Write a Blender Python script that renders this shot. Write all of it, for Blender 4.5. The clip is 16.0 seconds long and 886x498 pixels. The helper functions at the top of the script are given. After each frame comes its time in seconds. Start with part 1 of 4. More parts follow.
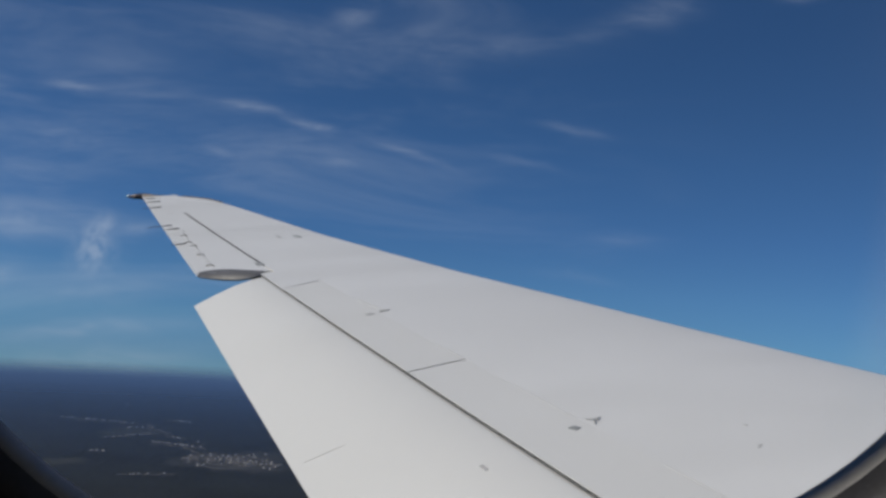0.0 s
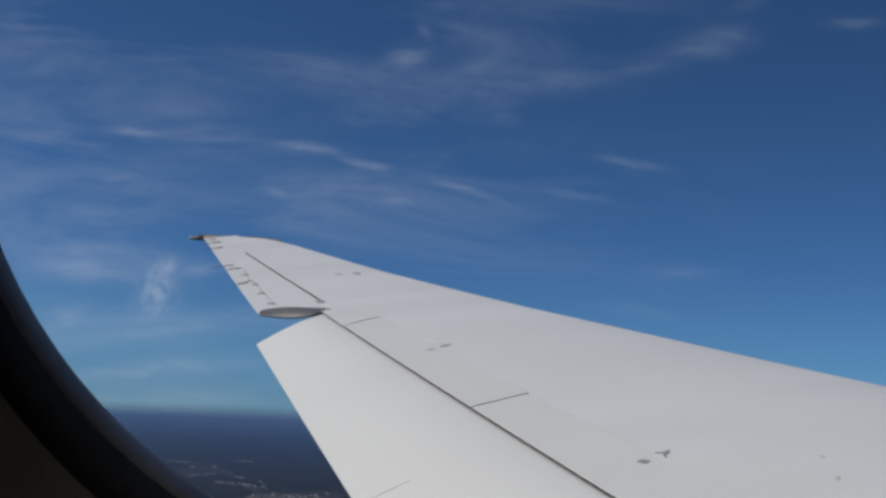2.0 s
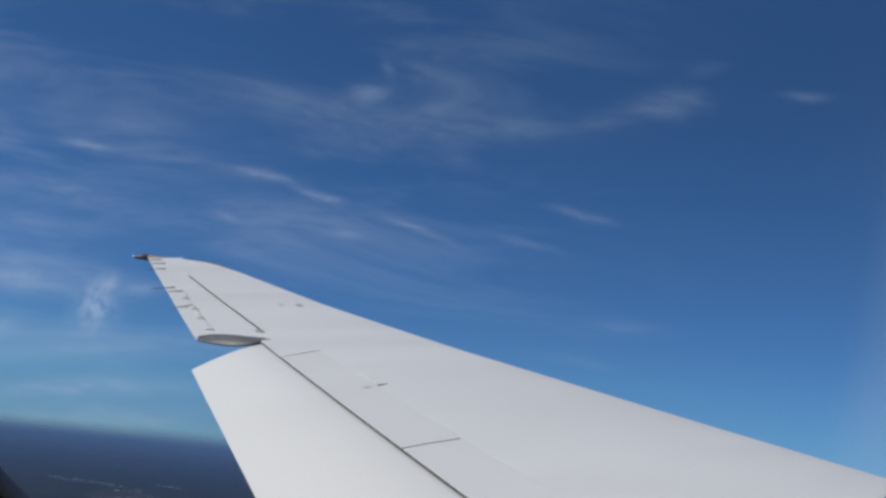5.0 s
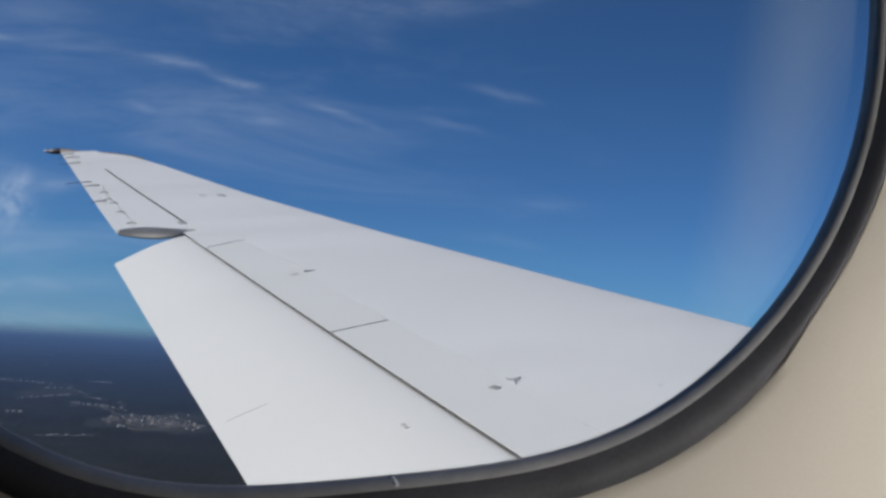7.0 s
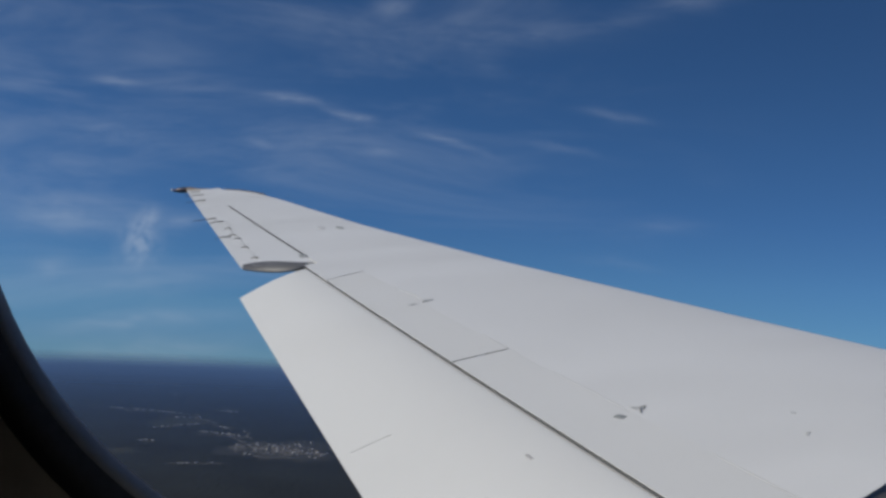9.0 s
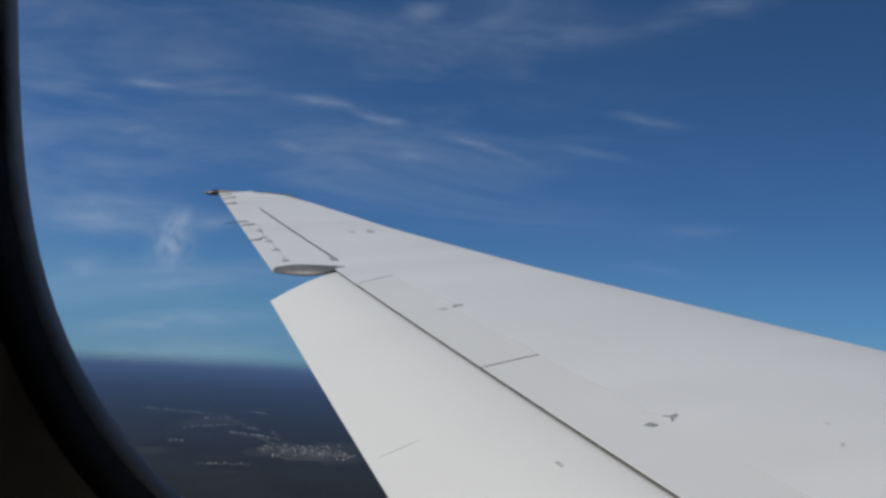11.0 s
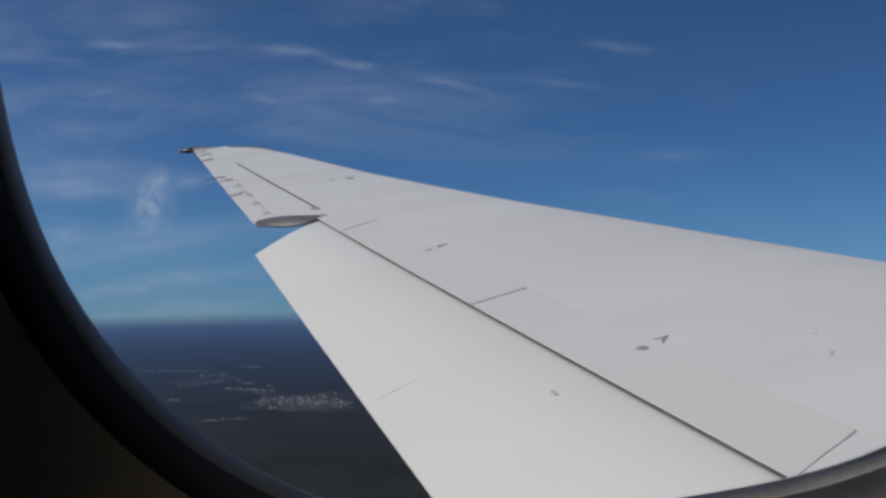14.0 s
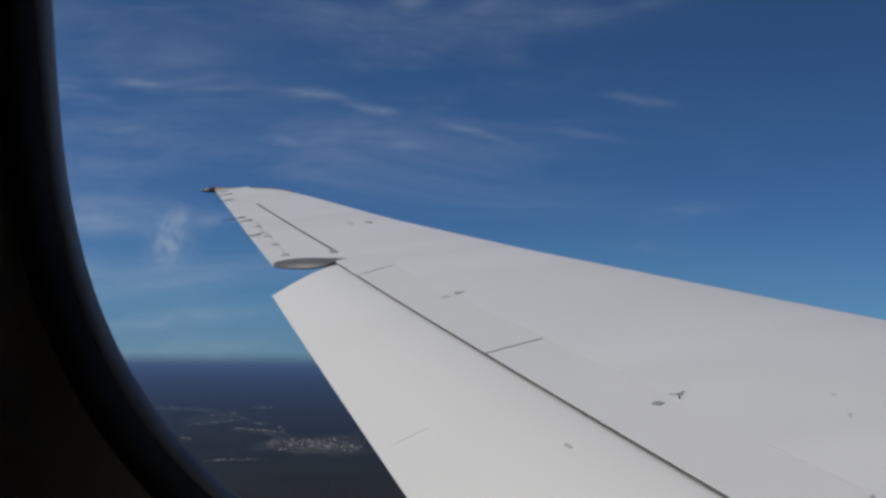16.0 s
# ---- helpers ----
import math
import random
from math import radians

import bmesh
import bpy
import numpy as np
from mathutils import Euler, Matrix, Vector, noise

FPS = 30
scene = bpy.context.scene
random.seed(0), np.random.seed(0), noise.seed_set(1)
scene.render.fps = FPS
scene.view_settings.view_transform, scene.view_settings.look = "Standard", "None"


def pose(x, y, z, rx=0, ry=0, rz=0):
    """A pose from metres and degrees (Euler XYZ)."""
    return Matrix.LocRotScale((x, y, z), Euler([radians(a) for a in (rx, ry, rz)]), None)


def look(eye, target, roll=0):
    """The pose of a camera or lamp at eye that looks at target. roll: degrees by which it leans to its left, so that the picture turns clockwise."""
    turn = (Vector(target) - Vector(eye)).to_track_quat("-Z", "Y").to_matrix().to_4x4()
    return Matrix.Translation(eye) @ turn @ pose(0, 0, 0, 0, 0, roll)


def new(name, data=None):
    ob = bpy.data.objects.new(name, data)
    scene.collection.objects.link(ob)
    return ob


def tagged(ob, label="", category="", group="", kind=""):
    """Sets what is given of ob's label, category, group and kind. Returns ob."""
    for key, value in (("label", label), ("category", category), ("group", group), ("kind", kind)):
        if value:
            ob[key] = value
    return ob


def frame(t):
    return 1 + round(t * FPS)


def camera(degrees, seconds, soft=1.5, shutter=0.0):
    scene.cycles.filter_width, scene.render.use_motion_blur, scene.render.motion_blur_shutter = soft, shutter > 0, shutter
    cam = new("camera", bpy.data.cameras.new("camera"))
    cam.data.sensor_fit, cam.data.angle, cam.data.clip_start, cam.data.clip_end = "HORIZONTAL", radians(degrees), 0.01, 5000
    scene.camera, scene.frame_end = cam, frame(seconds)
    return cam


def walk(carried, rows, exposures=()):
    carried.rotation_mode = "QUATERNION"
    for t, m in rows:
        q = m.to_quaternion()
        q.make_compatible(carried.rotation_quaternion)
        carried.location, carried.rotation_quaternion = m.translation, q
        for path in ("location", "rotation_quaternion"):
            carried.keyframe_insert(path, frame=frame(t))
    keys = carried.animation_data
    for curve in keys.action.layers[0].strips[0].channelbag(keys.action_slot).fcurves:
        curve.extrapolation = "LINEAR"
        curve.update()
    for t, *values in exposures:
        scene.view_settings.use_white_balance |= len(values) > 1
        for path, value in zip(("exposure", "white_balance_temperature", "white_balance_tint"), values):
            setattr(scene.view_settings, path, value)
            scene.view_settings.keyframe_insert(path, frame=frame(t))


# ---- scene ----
# ---- camera ----
cam = camera(48.16, 16.0, soft=3.0)

# The airliner climbs nose-up with the port wing a little high; x is forward, y outboard, z up in its own frame.
AIR = pose(0, 0, 0, 9.0, 0, 0) @ pose(0, 0, 0, 0, -8.4, 0)
PATH = [
    (0, -0.0270, -0.2356, -0.1736, -5.71, 3.90, -4.20),
    (0.5, -0.0306, -0.2220, -0.1884, -7.67, 5.28, -2.86),
    (1, -0.0338, -0.2031, -0.2012, -9.29, 8.11, -2.89),
    (1.5, -0.0339, -0.2177, -0.1979, -5.79, 6.29, -1.70),
    (2, -0.0454, -0.2093, -0.1918, -3.35, 5.31, -0.99),
    (2.5, -0.0383, -0.2260, -0.1769, -3.55, 2.42, -2.40),
    (3, -0.0355, -0.2393, -0.1682, -2.66, 0.73, -1.67),
    (3.5, -0.0360, -0.2512, -0.1787, -3.64, 0.66, -1.67),
    (4, -0.0330, -0.2429, -0.1782, -2.30, 1.46, -2.23),
    (4.2, -0.0358, -0.2394, -0.1779, -1.77, 0.63, -2.72),
    (6.3, -0.0027, -0.2594, -0.1768, -1.22, 1.95, -5.39),
    (6.5, -0.0256, -0.2796, -0.1649, -3.62, 1.66, -3.86),
    (7, -0.0156, -0.2560, -0.1794, -8.11, 2.58, -8.27),
    (7.3, -0.0124, -0.2532, -0.1891, -9.62, 5.32, -6.66),
    (7.5, -0.0225, -0.2536, -0.1852, -9.36, 6.94, -4.38),
    (8, -0.0338, -0.2438, -0.1728, -7.06, 5.33, -2.53),
    (8.2, -0.0353, -0.2339, -0.1673, -7.28, 4.38, 0.74),
    (8.5, -0.0356, -0.2435, -0.1629, -6.69, 4.33, -2.38),
    (9, -0.0325, -0.2466, -0.1634, -6.19, 4.92, -1.89),
    (9.2, -0.0348, -0.2424, -0.1647, -6.00, 4.89, -3.11),
    (11.3, -0.0393, -0.2410, -0.1570, -5.81, 4.58, 0.03),
    (11.5, -0.0387, -0.2402, -0.1582, -5.82, 5.05, -1.17),
    (12, -0.0443, -0.2396, -0.1570, -5.71, 5.01, -2.02),
    (12.5, -0.0451, -0.2444, -0.1534, -5.19, 5.41, -1.77),
    (13, -0.0412, -0.2380, -0.1645, -5.15, 8.41, -1.04),
    (13.3, -0.0512, -0.2200, -0.1669, -6.93, 8.64, -1.04),
    (13.5, -0.0436, -0.2326, -0.1657, -8.72, 9.42, -2.51),
    (14, -0.0445, -0.2382, -0.1645, -9.39, 8.64, -1.71),
    (14.5, -0.0452, -0.2475, -0.1560, -8.12, 7.23, -0.63),
    (15, -0.0417, -0.2503, -0.1558, -7.08, 7.23, 0.28),
    (15.5, -0.0456, -0.2532, -0.1510, -7.29, 6.65, -0.20),
    (16, -0.0499, -0.2432, -0.1552, -6.57, 6.97, -0.50),
]
walk(cam, [(t, AIR @ pose(x, y, z, 90 + pitch, roll, yaw)) for t, x, y, z, pitch, roll, yaw in PATH],
     exposures=[(0.0, -0.52, 6500, 11), (1.0, -0.51, 6500, 11), (2.0, -0.52, 6450, 11), (3.0, -0.36, 6450, 11), (4.2, -0.33, 6400, 11), (6.5, -0.26, 6200, 11), (7.0, -0.34, 6250, 11), (7.5, -0.44, 6200, 11),
                (8.5, -0.57, 6300, 11), (9.2, -0.58, 6350, 11), (11.5, -0.46, 6450, 10), (12.5, -0.42, 6450, 10), (13.0, -0.39, 6500, 10), (13.5, -0.43, 6500, 11), (14.0, -0.58, 6500, 12), (16.0, -0.64, 6500, 12)])

# ---- sky and sun ----
ALT = 380.0                 # height above the ground
SUN_FROM = Vector((-0.798, -0.197, 0.548)).normalized()
sun_elev = math.asin(SUN_FROM.z)
sun_az = math.atan2(SUN_FROM.x, SUN_FROM.y)

world = bpy.data.worlds.new("sky")
scene.world = world
world.use_nodes = True
wn, wl = world.node_tree.nodes, world.node_tree.links
wn.clear()


def wnode(kind, **props):
    n = wn.new(kind)
    for k, v in props.items():
        if k == "operation":
            n.operation = v
    return n


def wmath(op, a, b=None, c=None):
    n = wnode("ShaderNodeMath", operation=op)
    for i, v in enumerate((a, b, c)):
        if v is None:
            continue
        if isinstance(v, (int, float)):
            n.inputs[i].default_value = v
        else:
            wl.new(v, n.inputs[i])
    return n.outputs[0]


coord = wn.new("ShaderNodeTexCoord")
sep = wn.new("ShaderNodeSeparateXYZ")
wl.new(coord.outputs["Generated"], sep.inputs[0])
dx, dy, dz = sep.outputs
# the sky begins at the dipped horizon
lift = wmath("MAXIMUM", wmath("ADD", dz, 0.10), 0.022)
comb = wn.new("ShaderNodeCombineXYZ")
wl.new(dx, comb.inputs[0]), wl.new(dy, comb.inputs[1]), wl.new(wmath("MULTIPLY", lift, 1.9), comb.inputs[2])
sky = wn.new("ShaderNodeTexSky")
sky.sky_type = "NISHITA"
sky.sun_disc = False
sky.sun_elevation, sky.sun_rotation = sun_elev, sun_az
sky.altitude, sky.air_density, sky.dust_density, sky.ozone_density = 400.0, 1.0, 0.2, 3.0
wl.new(comb.outputs[0], sky.inputs[0])

# thin cirrus: streaks on the far side of the sky, torn by stretched noise
ahead = wmath("MAXIMUM", dy, 0.05)
su, sv = wmath("DIVIDE", dx, ahead), wmath("DIVIDE", dz, ahead)
flat = wn.new("ShaderNodeCombineXYZ")
wl.new(su, flat.inputs[0]), wl.new(sv, flat.inputs[1])


def wnoise(sx, sy, detail, rough, off):
    m = wn.new("ShaderNodeMapping")
    m.inputs["Scale"].default_value = (sx, sy, 1)
    m.inputs["Location"].default_value = (off, off * 0.7, off)
    wl.new(flat.outputs[0], m.inputs[0])
    n = wn.new("ShaderNodeTexNoise")
    n.inputs["Scale"].default_value = 1.0
    n.inputs["Detail"].default_value = detail
    n.inputs["Roughness"].default_value = rough
    n.inputs["Distortion"].default_value = 0.6
    wl.new(m.outputs[0], n.inputs["Vector"])
    return n.outputs["Fac"]


def wramp(v, lo, hi):
    n = wn.new("ShaderNodeMapRange")
    n.interpolation_type = "SMOOTHSTEP"
    n.inputs["From Min"].default_value, n.inputs["From Max"].default_value = lo, hi
    wl.new(v, n.inputs["Value"])
    return n.outputs["Result"]


torn = wramp(wnoise(14, 60, 5, 0.6, 3.1), 0.30, 0.70)
warp = wmath("MULTIPLY", wmath("SUBTRACT", wnoise(9, 9, 3, 0.5, 8.2), 0.5), 0.022)
sv_w = wmath("ADD", sv, warp)


def streak(az, el, slope, length, width, amount):
    """A soft streak round azimuth az and elevation el in degrees; slope rise per run; length and width in degrees."""
    k = radians(1)
    du = wmath("SUBTRACT", su, math.tan(az * k))
    dv = wmath("SUBTRACT", wmath("SUBTRACT", sv_w, math.tan(el * k)), wmath("MULTIPLY", du, slope))
    a = wmath("POWER", wmath("ABSOLUTE", wmath("DIVIDE", du, length * k)), 2.0)
    b = wmath("POWER", wmath("ABSOLUTE", wmath("DIVIDE", dv, width * 1.15 * k)), 2.0)
    return wmath("MULTIPLY", wmath("EXPONENT", wmath("MULTIPLY", wmath("ADD", a, b), -1.0)), amount * 0.75)


# azimuth, elevation, slope, half-length, half-width (degrees) and density of each wisp
CIRRUS = (
    (-16.7, 11.53, 0.07, 1.35, 0.23, 0.26), (-11.8, 11.47, -0.03, 3.16, 0.2, 0.1), (-7, 11.14, -0.06, 1.7, 0.23, 0.34),
    (-3.4, 10.53, -0.11, 1.48, 0.2, 0.34), (2.4, 9.28, -0.3, 1.94, 0.2, 0.25), (-1.7, 8.5, 0.02, 0.91, 0.23, 0.3), (8.9, 9.25, -0.18, 1.96, 0.2, 0.2),
    (11.8, 11.41, -0.08, 1.96, 0.23, 0.16), (-8.6, 8.5, -0.23, 0.79, 0.2, 0.18), (-17.6, 8.78, -0.03, 3.36, 0.72, 0.15),
    (-7, 15.2, -0.08, 5.62, 1.11, 0.1), (-1.5, 16.7, 0.25, 1.2, 0.65, 0.22), (-0.6, 18.24, -0.61, 0.5, 0.46, 0.12),
    (4.3, 15.7, 0.11, 7.02, 0.98, 0.09), (7, 15.73, 0.16, 3.28, 0.39, 0.12), (13.4, 17.39, 0.37, 2.11, 0.49, 0.12), (16.4, 18.5, 0.15, 1.8, 0.72, 0.2),
    (18.1, 20.57, 0.29, 1.08, 0.36, 0.1), (23.7, 19.99, 0.13, 1.34, 0.29, 0.16), (3.7, 13.99, -0.34, 1.46, 0.85, 0.06),
    (-18.5, 3.98, 0.1, 3.63, 0.91, 0.3), (-19.2, 6.49, 0.04, 3.78, 0.78, 0.2), (-14.5, -0.04, 0.15, 3.17, 0.42, 0.26),
    (-14.4, -1.95, 0.16, 4.35, 0.42, 0.28), (-13.6, -3.7, 0.12, 4.36, 0.78, 0.3), (-21.3, 11.03, 0.16, 1.65, 0.39, 0.13),
    (-9.9, 8.29, 0.04, 9.07, 1.47, 0.09), (-19.2, 0.91, 0.04, 0.99, 0.46, 0.26), (-11, -4.88, 0.07, 4.4, 0.52, 0.1), (-12.7, 3.7, 0.14, 1, 0.29, 0.22),
    (15.1, 5.3, 0.05, 2.11, 0.26, 0.09), (12.4, 2.85, -0.08, 2.35, 0.29, 0.07), (-13.6, 12, -0.15, 7.52, 1.47, 0.06),
)
PUFFS = ((-14.7, 1.95, 0.16, 1.09, 0.72, 0.42), (-14.9, 2.99, 0.17, 0.84, 0.65, 0.42), (-14.4, 3.88, 0.16, 0.6, 0.49, 0.32))
cloud = None
for row in CIRRUS:
    s = streak(*row)
    cloud = s if cloud is None else wmath("ADD", cloud, s)
cloud = wmath("MULTIPLY", cloud, wmath("ADD", wmath("MULTIPLY", torn, 0.75), 0.3))
billow = wmath("ADD", wmath("MULTIPLY", wramp(wnoise(55, 45, 4, 0.55, 5.3), 0.32, 0.62), 0.8), 0.2)
for row in PUFFS:
    cloud = wmath("ADD", cloud, wmath("MULTIPLY", streak(*row), billow))
veil = wmath("MULTIPLY", wramp(wnoise(3.0, 13.0, 6, 0.62, 1.7), 0.43, 0.80), 0.17)
side = wramp(wmath("MULTIPLY", su, -1.0), -0.45, 0.20)
veil = wmath("MULTIPLY", veil, side)
cover = wmath("MINIMUM", wmath("ADD", cloud, veil), 0.8)
mixc = wn.new("ShaderNodeMix")
mixc.data_type = "RGBA"
wl.new(cover, mixc.inputs[0])
tint = wn.new("ShaderNodeMix")
tint.data_type, tint.blend_type = "RGBA", "MULTIPLY"
tint.inputs[0].default_value = 1.0
depth = wn.new("ShaderNodeValToRGB")
SKY_TINTS = ((-0.073, 0.50, 0.74, 0.97), (-0.044, 0.57, 0.85, 1.06), (-0.012, 0.69, 1.05, 1.21), (0.03, 0.74, 1.14, 1.36), (0.09, 0.71, 1.13, 1.45), (0.16, 0.72, 1.15, 1.48), (0.28, 0.69, 1.10, 1.43))
stops = depth.color_ramp.elements
while len(stops) < len(SKY_TINTS):
    stops.new(0.5)
for stop, (h, r, g, b) in zip(stops, SKY_TINTS):
    stop.position, stop.color = (h + 0.08) / 0.40, (r / 1.5, g / 1.5, b / 1.5, 1)
level = wn.new("ShaderNodeMapRange")
level.inputs["From Min"].default_value, level.inputs["From Max"].default_value = -0.08, 0.32
wl.new(dz, level.inputs["Value"])
wl.new(level.outputs["Result"], depth.inputs[0])
wl.new(sky.outputs[0], tint.inputs[6]), wl.new(depth.outputs[0], tint.inputs[7])
wl.new(tint.outputs[2], mixc.inputs[6])
mixc.inputs[7].default_value = (5.05, 5.7, 6.7, 1)
back = wn.new("ShaderNodeBackground")
back.inputs[1].default_value = 0.138
wl.new(mixc.outputs[2], back.inputs[0])
wout = wn.new("ShaderNodeOutputWorld")
wl.new(back.outputs[0], wout.inputs[0])

sun_data = bpy.data.lights.new("sun", "SUN")
sun_data.energy, sun_data.angle, sun_data.color = 4.3, radians(0.5), (1.0, 0.915, 0.765)
sun = new("sun", sun_data)
sun.matrix_world = look(SUN_FROM * 50, (0, 0, 0))

# daylight that falls through a window on the starboard side of the cabin
beam_data = bpy.data.lights.new("starboard_window_light", "AREA")
beam_data.shape, beam_data.size, beam_data.size_y = "RECTANGLE", 0.24, 0.34
beam_data.energy, beam_data.spread, beam_data.color = 2.5, radians(10), (1.0, 0.93, 0.82)
beam = new("starboard_window_light", beam_data)
beam.matrix_world = AIR @ look((2.49, -3.17, 0.024), (0.39, 0.0, -0.34))


# ---- materials ----
def material(name, base, rough=0.5, metal=0.0, var=0.12, fine=0.06, scale=2.0, fine_scale=60.0, bump=0.05, stretch=(1, 1, 1),
             tint=None, spec=0.5, bump_dist=0.002):
    """Painted or raw surface with stains at one scale, grain at another, and fine relief."""
    m = bpy.data.materials.new(name)
    m.use_nodes = True
    nt = m.node_tree
    n, l = nt.nodes, nt.links
    b = n["Principled BSDF"]
    tc = n.new("ShaderNodeTexCoord")
    mp = n.new("ShaderNodeMapping")
    mp.inputs["Scale"].default_value = stretch
    l.new(tc.outputs["Object"], mp.inputs[0])
    big, small = n.new("ShaderNodeTexNoise"), n.new("ShaderNodeTexNoise")
    big.inputs["Scale"].default_value, big.inputs["Detail"].default_value, big.inputs["Roughness"].default_value = scale, 5, 0.6
    small.inputs["Scale"].default_value, small.inputs["Detail"].default_value = fine_scale, 3
    for q in (big, small):
        l.new(mp.outputs[0], q.inputs["Vector"])
    dark = tint or tuple(c * (1 - 3 * var) for c in base)
    ramp = n.new("ShaderNodeMapRange")
    ramp.inputs["From Min"].default_value, ramp.inputs["From Max"].default_value = 0.35, 0.75
    ramp.inputs["To Max"].default_value = min(1.0, 8 * var)
    l.new(big.outputs["Fac"], ramp.inputs["Value"])
    mix = n.new("ShaderNodeMix")
    mix.data_type = "RGBA"
    mix.inputs[6].default_value, mix.inputs[7].default_value = (*base, 1), (*dark, 1)
    l.new(ramp.outputs[0], mix.inputs[0])
    grain = n.new("ShaderNodeMix")
    grain.data_type, grain.blend_type = "RGBA", "MULTIPLY"
    g2 = n.new("ShaderNodeMapRange")
    g2.inputs["To Min"].default_value, g2.inputs["To Max"].default_value = 1 - fine * 2, 1 + fine * 2
    l.new(small.outputs["Fac"], g2.inputs["Value"])
    grain.inputs[0].default_value = 1.0
    l.new(mix.outputs[2], grain.inputs[6])
    l.new(g2.outputs[0], grain.inputs[7])
    l.new(grain.outputs[2], b.inputs["Base Color"])
    r2 = n.new("ShaderNodeMapRange")
    r2.inputs["To Min"].default_value, r2.inputs["To Max"].default_value = max(0.02, rough - 0.08), min(1.0, rough + 0.12)
    l.new(big.outputs["Fac"], r2.inputs["Value"])
    l.new(r2.outputs[0], b.inputs["Roughness"])
    b.inputs["Metallic"].default_value = metal
    b.inputs["Specular IOR Level"].default_value = spec
    if bump:
        bp = n.new("ShaderNodeBump")
        bp.inputs["Strength"].default_value, bp.inputs["Distance"].default_value = bump, bump_dist
        l.new(small.outputs["Fac"], bp.inputs["Height"])
        l.new(bp.outputs[0], b.inputs["Normal"])
    return m


WHITE = material("white_wing_paint", (0.85, 0.845, 0.818), 0.40, var=0.075, fine=0.01, scale=1.0, fine_scale=40, stretch=(0.35, 1, 1), bump=0.02)
SPOILER = material("spoiler_grey_paint", (0.788, 0.783, 0.754), 0.5, var=0.05, fine=0.01, scale=1.1, fine_scale=40, stretch=(0.35, 1, 1), bump=0.02)
FLAPP = material("flap_white_paint", (0.785, 0.78, 0.75), 0.45, var=0.055, fine=0.01, scale=0.8, fine_scale=40, stretch=(0.4, 1, 1), bump=0.02)
UNDER = material("underside_grey", (0.13, 0.13, 0.135), 0.55, var=0.12, fine=0.04, scale=5, bump=0.04)
# Near-black of slots and recesses, with the shade inside them put into the colour.
GAP = material("shadow_gap_black", (0.05, 0.05, 0.048), 0.8, var=0.1, fine=0.05, scale=8, bump=0)
GAP_GREY = material("flap_gap_grey", (0.125, 0.128, 0.13), 0.7, var=0.12, fine=0.05, scale=6, bump=0.02)
SEAM2 = material("worn_grey_plate", (0.62, 0.61, 0.60), 0.6, var=0.15, fine=0.06, scale=20, bump=0)
SEAM = material("seam_sealant_grey", (0.30, 0.31, 0.28), 0.7, var=0.15, fine=0.06, scale=9, bump=0)
FITTING = material("grey_fitting_metal", (0.42, 0.43, 0.41), 0.5, 0.1, var=0.12, fine=0.05, scale=20, bump=0.03)
FAINT = material("worn_plate_paint", (0.60, 0.60, 0.58), 0.5, var=0.1, fine=0.04, scale=14, bump=0.02)
DARKROD = material("discharger_dark_grey", (0.10, 0.10, 0.11), 0.6, var=0.1, fine=0.05, scale=20, bump=0)
TAN = material("tip_cap_tan", (0.42, 0.36, 0.29), 0.5, var=0.1, fine=0.04, scale=6, bump=0.02)
BRACKET = material("worn_bracket_metal", (0.46, 0.46, 0.43), 0.5, 0.1, var=0.14, fine=0.05, scale=30, bump=0.03)
FAIR = material("fairing_mid_grey", (0.165, 0.165, 0.17), 0.5, var=0.12, fine=0.04, scale=6, bump=0.03)
HINGE = material("hinge_brown_grey", (0.17, 0.165, 0.155), 0.6, var=0.1, fine=0.05, scale=20, bump=0)
LENS = material("dark_light_lens", (0.055, 0.045, 0.05), 0.3, var=0.05, fine=0.02, scale=9, bump=0)
SKIN = material("fuselage_skin_paint", (0.62, 0.63, 0.65), 0.4, var=0.05, fine=0.02, scale=1.5, bump=0.02)
RUBBER = material("black_window_rubber", (0.070, 0.072, 0.084), 0.70, var=0.12, fine=0.12, scale=30, fine_scale=700, bump=0.25, bump_dist=0.0006)
RETAIN = material("grey_retainer_ring", (0.36, 0.365, 0.378), 0.40, 0.0, var=0.12, fine=0.06, scale=40, fine_scale=500, bump=0.1, bump_dist=0.0004)
BEAD = material("pale_sealant_bead", (0.64, 0.65, 0.66), 0.35, var=0.1, fine=0.05, scale=60, fine_scale=400, bump=0.05, bump_dist=0.0004)
LINER = material("beige_cabin_liner", (0.50, 0.468, 0.415), 0.55, var=0.05, fine=0.025, scale=7, fine_scale=900, bump=0.08, bump_dist=0.0005)
CABIN = material("dim_cabin_grey", (0.22, 0.21, 0.20), 0.7, var=0.08, fine=0.05, scale=4, fine_scale=200, bump=0.1)
CHROME = material("polished_pin_metal", (0.75, 0.75, 0.76), 0.18, 1.0, var=0.05, fine=0.03, scale=200, bump=0)
PINM = material("bright_pin_enamel", (0.86, 0.87, 0.90), 0.15, var=0.03, fine=0.02, scale=200, bump=0)
WOODS = material("conifer_woodland", (0.029, 0.031, 0.026), 0.8, var=0.16, fine=0.16, scale=0.006, fine_scale=0.05, bump=0.15, bump_dist=1.5, spec=0.3)
CANOPY = material("woodland_canopy", (0.029, 0.031, 0.026), 0.8, var=0.16, fine=0.16, scale=0.006, fine_scale=0.05, bump=0.15, bump_dist=1.5, spec=0.3)
ROAD = material("pale_road_gravel", (0.22, 0.205, 0.185), 0.9, var=0.12, fine=0.1, scale=0.05, fine_scale=0.6, bump=0)
